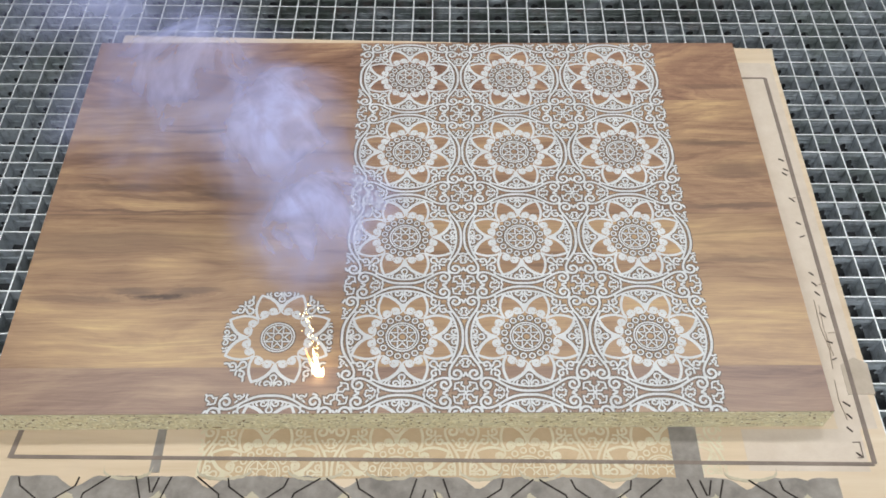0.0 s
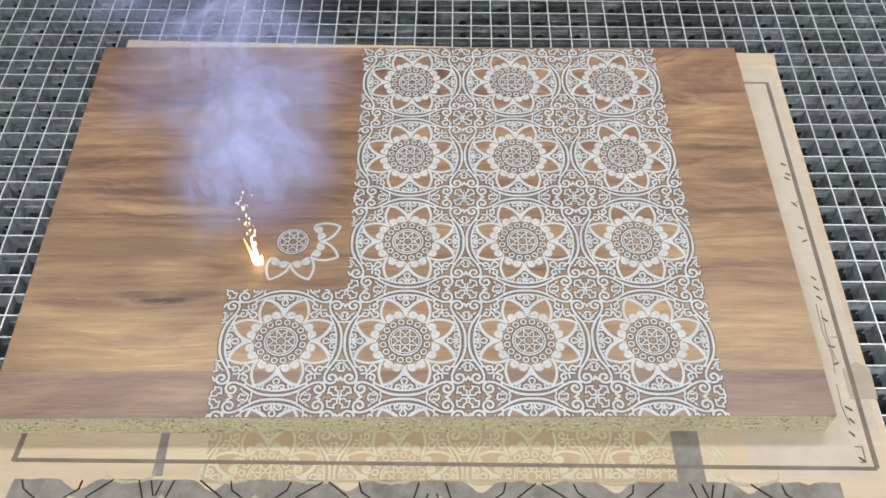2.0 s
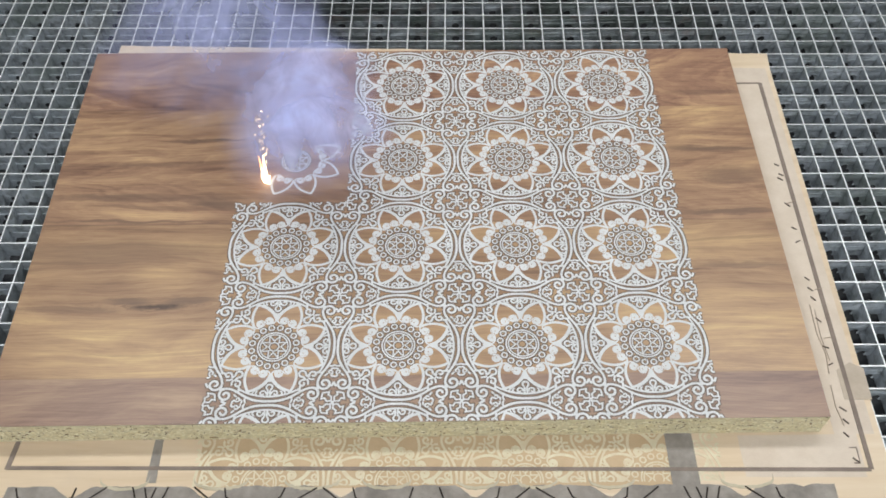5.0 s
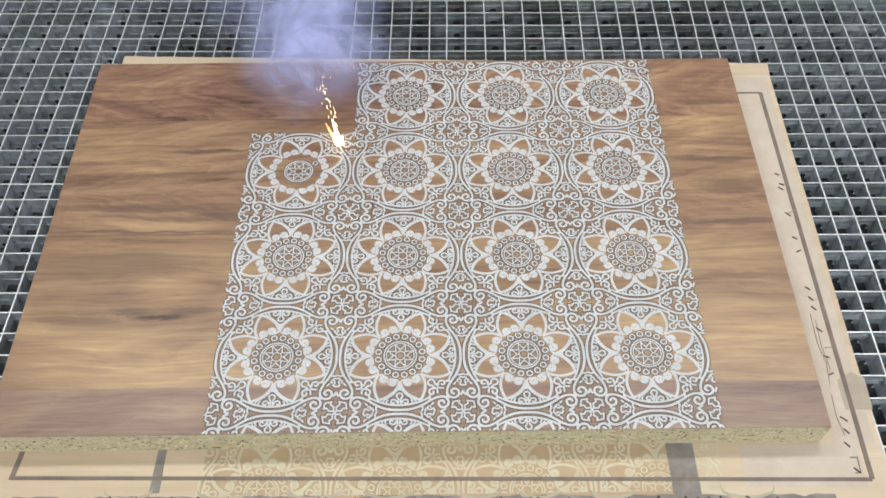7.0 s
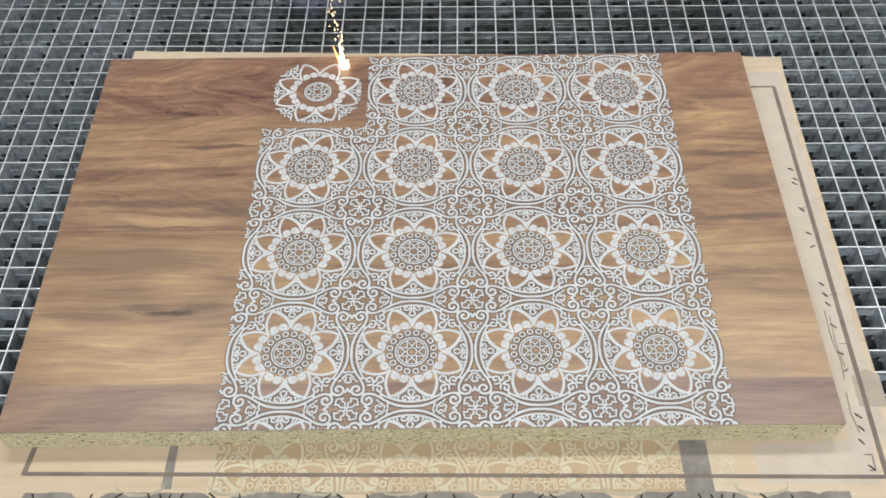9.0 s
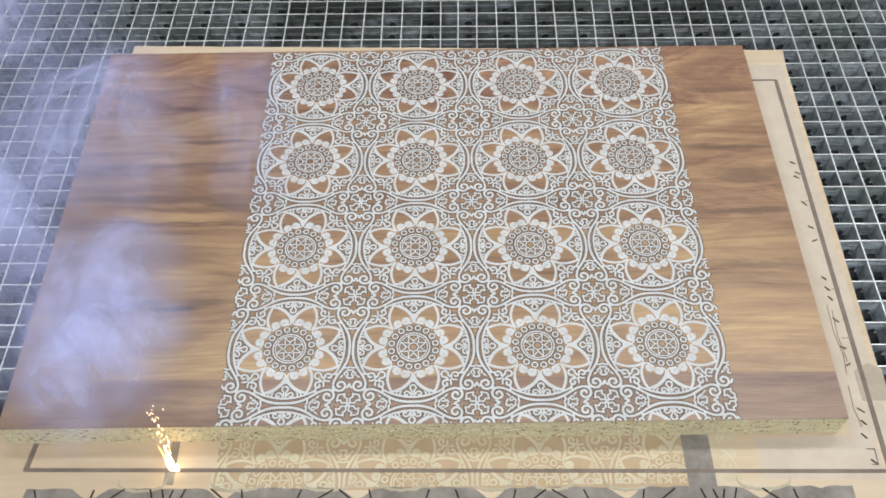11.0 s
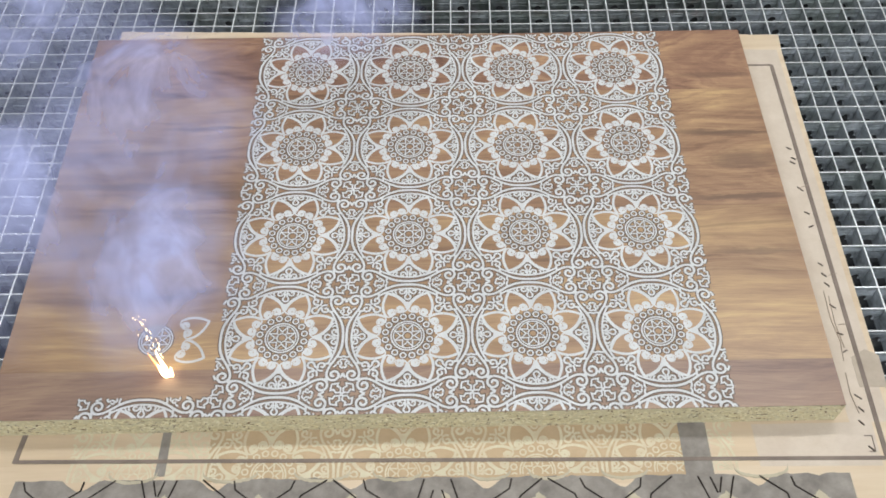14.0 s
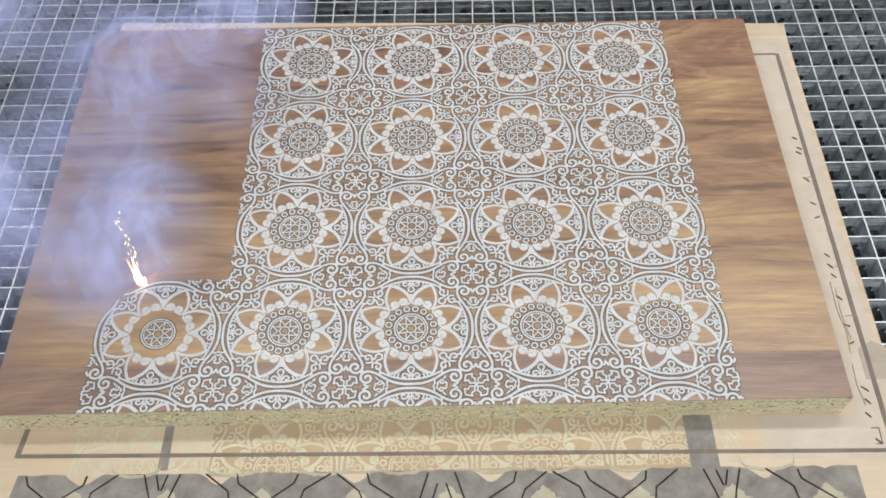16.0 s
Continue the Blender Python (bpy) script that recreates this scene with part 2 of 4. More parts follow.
def steel_nodes(t, b):
    n = t.noise(t.coords((22, 22, 22), world=True), 1.0, 5.0, 0.65)
    s = t.noise(t.coords((120, 120, 120), world=True), 1.0, 3.0)
    col = t.ramp(n, [(0.28, (0.25, 0.285, 0.315)), (0.5, (0.45, 0.50, 0.545)), (0.72, (0.66, 0.71, 0.76))])
    spots = t.noise(t.coords((260, 260, 260), (1, 3, 2), world=True), 1.0, 3.0, 0.7)
    grime = t.noise(t.coords((75, 75, 75), (6, 3, 9), world=True), 1.0, 5.0, 0.7)
    col = t.mix(t.math("MULTIPLY", t.remap(grime, 0.45, 0.66), 0.6), col, (0.13, 0.145, 0.14))
    col = t.mix(t.math("MULTIPLY", t.remap(spots, 0.66, 0.74), 0.8), col, (0.78, 0.80, 0.80))
    soot = t.remap(t.noise(t.coords((8, 8, 14), (2, 7, 1), world=True), 1.0, 4.0), 0.5, 0.68)
    col = t.mix(t.math("MULTIPLY", soot, 0.45), col, (0.17, 0.22, 0.16))
    # burnt deposit, green and rusty, on the bars behind the panel
    sep = t.add("ShaderNodeSeparateXYZ", {0: t.coords(world=True)})
    behind = t.math("MULTIPLY", t.remap(sep.outputs[1], 0.54, 0.72), t.remap(t.math("ABSOLUTE", t.math("SUBTRACT", sep.outputs[0], 0.02)), 0.62, 0.30))
    crust = t.remap(t.noise(t.coords((16, 16, 30), (9, 4, 2), world=True), 1.0, 4.0, 0.6), 0.32, 0.60)
    hue = t.ramp(t.noise(t.coords((34, 34, 34), (3, 8, 5), world=True), 1.0, 3.0), [(0.35, (0.055, 0.080, 0.060)), (0.55, (0.075, 0.085, 0.075)), (0.68, (0.12, 0.075, 0.055))])
    col = t.mix(t.math("MULTIPLY", t.math("MULTIPLY", behind, crust), 0.8), col, hue)
    t.put(b.inputs["Base Color"], col)
    t.put(b.inputs["Roughness"], t.math("ADD", 0.42, t.math("MULTIPLY", s, 0.25)))
    t.put(b.inputs["Normal"], t.bump(s, 0.25, 0.001))


def plain(name, colour, rough=0.8, metal=0.0, vary=0.25, scale=3.0):
    def build(t, b):
        n = t.noise(t.coords((scale,) * 3), 1.0, 6.0, 0.6)
        f = t.noise(t.coords((scale * 30,) * 3), 1.0, 3.0)
        col = t.ramp(n, [(0.3, tuple(v * (1 - vary) for v in colour)), (0.7, tuple(min(1, v * (1 + vary)) for v in colour))])
        t.put(b.inputs["Base Color"], col)
        t.put(b.inputs["Normal"], t.bump(f, 0.2, 0.002))
    return material(name, build, rough, metal)


def glow(name, colour, strength):
    m = bpy.data.materials.new(name)
    m.use_nodes = True
    b = m.node_tree.nodes["Principled BSDF"]
    b.inputs["Base Color"].default_value = (*colour, 1)
    b.inputs["Emission Color"].default_value = (*colour, 1)
    b.inputs["Emission Strength"].default_value = strength
    return m


def smoke_material(name, thick, lo, hi):
    """Thin bluish smoke: mostly see-through, denser in the middle, torn by noise."""
    m = bpy.data.materials.new(name)
    m.use_nodes = True
    nt = m.node_tree
    nt.nodes.clear()
    t = Tree(nt)
    c = t.add("ShaderNodeTexCoord").outputs["Object"]
    sep = t.add("ShaderNodeSeparateXYZ", {0: c})
    r = t.math("SQRT", t.math("ADD", t.math("MULTIPLY", sep.outputs[0], sep.outputs[0]), t.math("MULTIPLY", sep.outputs[1], sep.outputs[1])))
    rnd = t.add("ShaderNodeObjectInfo").outputs["Random"]
    off = t.add("ShaderNodeCombineXYZ", {0: t.math("MULTIPLY", rnd, 37.0), 1: t.math("MULTIPLY", rnd, 11.0), 2: 0.0}).outputs[0]
    v = t.add("ShaderNodeVectorMath", {0: c, 1: off}).outputs[0]
    n = t.noise(v, 1.5, 5.0, 0.58, 0.9)
    long = t.add("ShaderNodeMapping", {"Vector": v, "Scale": (3.4, 1.3, 1.0), "Rotation": (0, 0, 0.3)}).outputs[0]
    wisp = t.noise(long, 1.0, 4.0, 0.5, 1.2)
    edge = t.noise(v, 1.6, 3.0, 0.55)
    fall = t.remap(t.math("ADD", r, t.math("MULTIPLY", t.math("SUBTRACT", edge, 0.5), 0.9)), 0.95, 0.0)
    rim = t.remap(r, 1.0, 0.62)
    torn = t.math("MULTIPLY", t.remap(n, lo, hi, 0.42, 1.0), t.remap(wisp, 0.30, 0.66, 0.60, 1.0))
    a = t.math("MULTIPLY", t.math("MULTIPLY", fall, torn), t.math("MULTIPLY", rim, thick))
    clear = t.add("ShaderNodeBsdfTransparent")
    white = t.add("ShaderNodeBsdfDiffuse", {"Color": (0.56, 0.61, 1.0, 1)})
    back = t.add("ShaderNodeBsdfTranslucent", {"Color": (0.56, 0.61, 1.0, 1)})
    both = t.add("ShaderNodeMixShader", {0: 0.06, 1: white.outputs[0], 2: back.outputs[0]})
    mix = t.add("ShaderNodeMixShader", {0: a, 1: clear.outputs[0], 2: both.outputs[0]})
    out = t.add("ShaderNodeOutputMaterial")
    nt.links.new(mix.outputs[0], out.inputs[0])
    return m


WALNUT = material("walnut_laminate", walnut_nodes, 0.36)
CHIP = material("chipboard_core", chip_nodes, 0.85, 0, 0.2)
FLAKE = material("chipboard_flakes", flake_nodes, 0.8, 0, 0.2)
ENGRAVED = material("engraved_white", engraved_nodes, 0.55, 0, 0.4)
PLYLACE = material("engraved_on_plywood", ply_lace_nodes, 0.8, 0, 0.2)
PLYWOOD = material("birch_plywood", plywood_nodes, 0.65, 0, 0.3)
PLYEDGE = plain("plywood_edge", (0.30, 0.19, 0.10), 0.85, 0, 0.4, 40)
SCORCH = stain("scorched_line", (0.20, 0.162, 0.138), (0.30, 0.245, 0.205))
GREYBAND = stain("grey_stain", (0.205, 0.187, 0.168), (0.40, 0.367, 0.325))
PALEMARK = stain("pale_scrape", (0.63, 0.535, 0.435), (0.71, 0.62, 0.52))
BARED = stain("bared_plywood", (0.46, 0.41, 0.30), (0.62, 0.56, 0.42))
TICK = stain("dark_cut", (0.075, 0.06, 0.05), (0.13, 0.10, 0.085))
FAINT = stain("faint_scratch", (0.40, 0.32, 0.25), (0.50, 0.41, 0.33))
HALO = stain("scorched_laminate", (0.140, 0.108, 0.086), (0.205, 0.160, 0.128))
INK = stain("burnt_line", (0.018, 0.014, 0.012), (0.04, 0.03, 0.025))
STEEL = material("galvanised_steel", steel_nodes, 0.45, 0.30)
# paler than the sides: worn edge plus overhead light put into the colour
WORN_LIT = plain("worn_lit_steel_edge", (0.80, 0.83, 0.84), 0.35, 0.3, 0.2, 30)
# near-black tray colour stands in for the unlit depth below the bars
DARK = plain("shaded_tray", (0.014, 0.015, 0.017), 0.35, 0, 0.6, 14)
WALLPAINT = plain("workshop_wall_paint", (0.72, 0.72, 0.71), 0.9, 0, 0.1, 1)
CONCRETE = plain("concrete_floor", (0.24, 0.235, 0.225), 0.8, 0, 0.25, 2)
CABINET = plain("machine_paint", (0.30, 0.31, 0.32), 0.45, 0, 0.15, 3)
TUBE = glow("lamp_tube", (0.975, 0.99, 1.0), 5.0)
FIRE = glow("fire_white", (1.0, 0.80, 0.50), 6.0)
FIRE_EDGE = glow("fire_orange", (1.0, 0.42, 0.12), 3.5)
SPARK = glow("spark", (1.0, 0.72, 0.36), 7.0)
SMOKE = smoke_material("thin_smoke", 0.74, 0.24, 0.68)
PLUME = smoke_material("fresh_smoke", 0.50, 0.28, 0.66)


# ---------------------------------------------------------------- mesh helpers
def mesh_of(name, bm, *mats):
    me = bpy.data.meshes.new(name)
    bm.to_mesh(me)
    bm.free()
    for m in mats:
        me.materials.append(m)
    return me


def part(name, bm, mat, parent, label="", kind=""):
    ob = new(name, mesh_of(name, bm, mat) if isinstance(bm, bmesh.types.BMesh) else bm)
    ob.parent = parent
    return tagged(ob, label, kind=kind)


def box(bm, x0, x1, y0, y1, z0, z1, mat=0):
    vs = [bm.verts.new(p) for p in ((x0, y0, z0), (x1, y0, z0), (x1, y1, z0), (x0, y1, z0), (x0, y0, z1), (x1, y0, z1), (x1, y1, z1), (x0, y1, z1))]
    for f in ((3, 2, 1, 0), (4, 5, 6, 7), (0, 1, 5, 4), (1, 2, 6, 5), (2, 3, 7, 6), (3, 0, 4, 7)):
        bm.faces.new([vs[i] for i in f]).material_index = mat
    return vs


def slab(bm, outline, z0, z1):
    """A flat solid from its outline, anticlockwise from above."""
    lo = [bm.verts.new((x, y, z0)) for x, y in outline]
    hi = [bm.verts.new((x, y, z1)) for x, y in outline]
    bm.faces.new(hi)
    bm.faces.new(lo[::-1])
    n = len(lo)
    for i in range(n):
        bm.faces.new((lo[i], lo[(i + 1) % n], hi[(i + 1) % n], hi[i]))


rng = random.Random(7)


def ribbon(bm, pts, w, closed=False, z=None, deep=0.0009, mat=0):
    """A flat engraved stroke of width w along pts (metres), with mitred corners."""
    pts = [Vector((p[0], p[1])) for p in pts]
    n = len(pts)
    z = 0.00016 + rng.random() * 0.00010 if z is None else z
    rows = []
    for i, p in enumerate(pts):
        a = pts[i - 1] if (i or closed) else p
        c = pts[(i + 1) % n] if (i < n - 1 or closed) else p
        d0 = (p - a).normalized() if p != a else (c - p).normalized()
        d1 = (c - p).normalized() if p != c else d0
        t = d0 + d1
        t = t.normalized() if t.length > 1e-6 else d0
        k = 1 / max(0.45, t.dot(d0))
        o = Vector((-t.y, t.x)) * (w / 2 * k)
        rows.append([bm.verts.new((q.x, q.y, h)) for q, h in ((p + o, z + i * 5e-7), (p - o, z + i * 5e-7), (p + o, z - deep), (p - o, z - deep))])
    for i in range(n if closed else n - 1):
        a, b = rows[i], rows[(i + 1) % n]
        bm.faces.new((a[0], a[1], b[1], b[0])).material_index = mat
        bm.faces.new((a[2], a[0], b[0], b[2])).material_index = mat
        bm.faces.new((a[1], a[3], b[3], b[1])).material_index = mat


def polar(r, deg):
    return (r * math.cos(radians(deg)), r * math.sin(radians(deg)))


def arc(cx, cy, r, a0, a1, n=14):
    return [(cx + r * math.cos(radians(a0 + (a1 - a0) * i / n)), cy + r * math.sin(radians(a0 + (a1 - a0) * i / n))) for i in range(n + 1)]


def ring(cx, cy, r, n=18):
    return arc(cx, cy, r, 0, 360, n)[:-1]


def spiral(cx, cy, r0, r1, a_end, turns, n=22, hand=1):
    """From the eye r0 out to r1, where it ends at the angle a_end."""
    return [(cx + (r0 + (r1 - r0) * i / n) * math.cos(radians(a_end - hand * 360 * turns * (1 - i / n))),
             cy + (r0 + (r1 - r0) * i / n) * math.sin(radians(a_end - hand * 360 * turns * (1 - i / n)))) for i in range(n + 1)]


def bez(p0, p1, p2, p3=None, n=12):
    out = []
    for i in range(n + 1):
        s = i / n
        if p3 is None:
            w = ((1 - s) ** 2, 2 * s * (1 - s), s * s)
            q = (p0, p1, p2)
        else:
            w = ((1 - s) ** 3, 3 * s * (1 - s) ** 2, 3 * s * s * (1 - s), s ** 3)
            q = (p0, p1, p2, p3)
        out.append((sum(k * v[0] for k, v in zip(w, q)), sum(k * v[1] for k, v in zip(w, q))))
    return out


class Motif:
    """Strokes in units of the repeat, drawn to a mesh in metres."""

    def __init__(self):
        self.strokes = []

    def line(self, pts, w, closed=False):
        self.strokes.append(([tuple(p) for p in pts], w, closed))

    def both(self, pts, w, closed=False):
        """The stroke and its mirror image in the x axis."""
        self.line(pts, w, closed)
        self.line([(x, -y) for x, y in pts], w, closed)

    def diagonal(self, pts, w, closed=False):
        """The stroke and its mirror image in the diagonal."""
        self.line(pts, w, closed)
        self.line([(y, x) for x, y in pts], w, closed)

    def draw(self, bm, m=None, halo=True):
        for pts, w, closed in self.strokes:
            q = [(x * P, y * P) for x, y in pts]
            if m is not None:
                q = [tuple((m @ Vector((x, y, 0)))[:2]) for x, y in q]
            ribbon(bm, q, w * P, closed)
            if halo:
                ribbon(bm, q, (w + 0.018) * P, closed, 0.00003 + rng.random() * 0.00006, 0.0003, 1)


def star_motif():
    k = Motif()
    k.line([polar(0.107 if i % 2 == 0 else 0.054, 22.5 + i * 22.5) for i in range(16)], 0.0116, True)
    k.line(ring(0, 0, 0.041, 8), 0.0105, True)
    k.line(ring(0, 0, 0.112, 40), 0.0095, True)
    k.line(ring(0, 0, 0.131, 40), 0.0121, True)
    return k


def bead_motif():
    k = Motif()
    k.line(ring(0.180, 0, 0.0225, 16), 0.0116, True)
    return k


def petal_motif():
    """Along +x: a pointed leaf outline over two tight volutes that touch."""
    k = Motif()
    k.both(bez((0.238, 0.092), (0.318, 0.106), (0.392, 0.056), (0.437, -0.004), 16), 0.0215)
    k.both(spiral(0.249, 0.0365, 0.005, 0.030, -110, 1.9, 30), 0.0145)
    k.both(arc(0.249, 0.0365, 0.033, -110, 170, 16), 0.008)
    k.both(bez((0.216, 0.042), (0.214, 0.072), (0.222, 0.090), (0.244, 0.094), 7), 0.013)
    return k


def fan_motif():
    """Along +x, in the lens between two petals: a keyhole drop between two volutes and small leaves."""
    k = Motif()
    k.line([(0.262, 0), (0.285, 0), (0.318, 0)], 0.0260)
    k.both(bez((0.300, 0.006), (0.335, 0.030), (0.372, 0.062), (0.404, 0.128), 8), 0.0100)
    k.line(arc(0.364, 0, 0.0235, 35, 325, 16), 0.0153)
    k.both(bez((0.383, 0.013), (0.396, 0.007), (0.408, 0.006), (0.440, 0.012), 6), 0.0142)
    k.both(spiral(0.419, 0.049, 0.005, 0.0295, 285, 1.05, 20, 1), 0.0142)
    k.both(bez((0.398, 0.088), (0.408, 0.106), (0.420, 0.108), (0.434, 0.092), 6), 0.0130)
    k.both(bez((0.404, 0.120), (0.412, 0.130), (0.420, 0.132), (0.428, 0.122), 5), 0.0118)
    return k


def scroll_motif():
    """Along +x, towards a corner: a loop and two volutes that spring from it."""
    k = Motif()
    k.line(arc(0.352, 0, 0.0265, 30, 330, 16), 0.0173)
    k.both(bez((0.375, 0.012), (0.388, 0.018), (0.398, 0.010), (0.412, 0.020), 6), 0.0173)
    k.both(spiral(0.4186, 0.055, 0.006, 0.0345, 258, 1.05, 22, 1), 0.0166)
    k.both(bez((0.424, 0.084), (0.430, 0.098), (0.440, 0.106), (0.452, 0.114), 5), 0.0179)
    k.both([(0.412, 0.006), (0.436, 0.014), (0.456, 0.034)], 0.0154)
    return k


def arc_motif():
    """The double rim on the +x side; its outer band runs on as the hearts' outlines into their big volutes."""
    k = Motif()
    k.line(arc(0, 0, 0.4460, -33, 33, 26), 0.0163)
    k.both(bez((0.4855, -0.004), (0.489, 0.080), (0.474, 0.130), (0.440, 0.190), 12), 0.0202)
    k.both(bez((0.440, 0.190), (0.412, 0.236), (0.373, 0.280), (0.3725, 0.336), 8), 0.0187)
    return k


def corner_motif():
    """In the +x +y corner: the half hearts' big volutes, small curls below them and a quarter of the cross."""
    k = Motif()
    k.line([(0.424, 0.418), (0.470, 0.411), (0.464, 0.436), (0.490, 0.452), (0.488, 0.488), (0.452, 0.490), (0.436, 0.464), (0.411, 0.470), (0.418, 0.424)], 0.0137, True)
    k.line([(0.484, 0.484), (0.500, 0.500)], 0.0166)
    k.diagonal(spiral(0.4290, 0.336, 0.010, 0.0565, 180, 1.30, 36), 0.0196)
    k.diagonal(bez((0.478, 0.362), (0.488, 0.352), (0.494, 0.342), (0.500, 0.322), 6), 0.0179)
    k.diagonal(spiral(0.466, 0.236, 0.005, 0.0235, 75, 1.05, 16), 0.0131)
    k.diagonal(bez((0.472, 0.259), (0.482, 0.276), (0.492, 0.280), (0.500, 0.270), 6), 0.0149)
    k.diagonal(bez((0.470, 0.214), (0.478, 0.202), (0.490, 0.198), (0.500, 0.206), 5), 0.0143)
    k.diagonal(bez((0.456, 0.178), (0.474, 0.186), (0.486, 0.182), (0.500, 0.172), 6), 0.0154)
    k.diagonal(bez((0.424, 0.268), (0.432, 0.262), (0.440, 0.256), (0.446, 0.246), 5), 0.0143)
    k.line([(0.374, 0.350), (0.379, 0.379), (0.350, 0.374)], 0.0179)
    return k


MOTIFS = {"engraved_star": star_motif(), "engraved_bead": bead_motif(), "engraved_petal": petal_motif(),
          "engraved_fan": fan_motif(), "engraved_scroll": scroll_motif(), "engraved_rim": arc_motif(), "engraved_corner": corner_motif()}


BARE = ("engraved_petal",)


def motif_mesh(name, mat):
    bm = bmesh.new()
    MOTIFS[name].draw(bm, halo=name not in BARE)
    return mesh_of(name, bm, mat, HALO)


MESHES = {name: motif_mesh(name, ENGRAVED) for name in MOTIFS}
# the pieces of one repeat: name, turn, and when it is burnt, in seconds from the repeat's start
PIECES = [("engraved_star", 0, 0.12)]
PIECES += [("engraved_petal", 22.5 - 45 * i, 0.30 + 0.078 * i) for i in range(8)]
PIECES += [("engraved_scroll" if i % 2 else "engraved_fan", -45 * i, 1.04 + 0.075 * i) for i in range(8)]
PIECES += [("engraved_rim", -90 * i, 1.63 + 0.065 * i) for i in range(4)]
PIECES += [("engraved_corner", a, s) for a, s in ((0, 1.93), (-90, 2.10), (180, 2.28), (90, 2.46))]
PIECES += [("engraved_bead", 33.75 - 22.5 * i, 2.55 + 0.013 * i) for i in range(16)]


# ---------------------------------------------------------------- room
def plain_box(name, dims, mat, label, category="structure"):
    bm = bmesh.new()
    box(bm, *dims)
    return tagged(new(name, mesh_of(name, bm, mat)), label, category, kind="structure")


FLOOR = -0.95
plain_box("floor", (-4, 4, -3.5, 4, FLOOR - 0.1, FLOOR), CONCRETE, "grey concrete workshop floor under the machine", "floor")
plain_box("ceiling", (-4.1, 4.1, -3.6, 4.1, 2.10, 2.2), WALLPAINT, "pale painted workshop ceiling with long lamps", "ceiling")
plain_box("wall_north", (-4.1, 4.1, 4.0, 4.1, FLOOR, 2.1), WALLPAINT, "plain pale painted workshop wall", "wall")
plain_box("wall_south", (-4.1, 4.1, -3.6, -3.5, FLOOR, 2.1), WALLPAINT, "plain pale painted workshop wall", "wall")
plain_box("wall_west", (-4.1, -4.0, -3.5, 4.0, FLOOR, 2.1), WALLPAINT, "plain pale painted workshop wall", "wall")
plain_box("wall_east", (4.0, 4.1, -3.5, 4.0, FLOOR, 2.1), WALLPAINT, "plain pale painted workshop wall", "wall")


def luminaire(x, y):
    base = tagged(new("ceiling_light"), "long white ceiling luminaire with glowing tubes", "lamp", "ceiling lamps")
    base.matrix_world = pose(x, y, 2.10)
    bm = bmesh.new()
    box(bm, -0.62, 0.62, -0.17, 0.17, -0.05, 0)
    part("housing", bm, WALLPAINT, base)
    for s in (-0.09, 0.09):
        bm = bmesh.new()
        bmesh.ops.create_cone(bm, cap_ends=True, segments=12, radius1=0.013, radius2=0.013, depth=1.18,
                              matrix=pose(0, s, -0.066, 0, 90, 0))
        part("tube", bm, TUBE, base)


for lx, ly, _ in LAMPS:
    luminaire(lx, ly)

# ---------------------------------------------------------------- machine bed and grating
GP = 0.0302          # pitch of the grating
GH = 0.034           # height of its bars
GX, GY = 64, 42      # cells each way
GX0, GY0 = -0.95465, -0.2705


def machine_bed():
    base = tagged(new("machine_bed"), "grey laser machine bed with a tray darkened as unlit depth under the grating", "machine")
    base.matrix_world = pose(0, 0, FLOOR)
    top = BED - GH - FLOOR
    bm = bmesh.new()
    box(bm, -1.05, 1.05, -0.40, 1.10, 0, top - 0.012)
    part("cabinet", bm, CABINET, base)
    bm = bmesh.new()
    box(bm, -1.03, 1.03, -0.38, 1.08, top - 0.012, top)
    part("tray", bm, DARK, base, "sheet tray coloured near-black for the shade below the bars")
    return base


machine_bed()


def worn_lit_tops(bm):
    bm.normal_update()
    # upward faces get the paler steel, as overhead light would brighten them
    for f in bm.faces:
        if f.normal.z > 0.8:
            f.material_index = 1


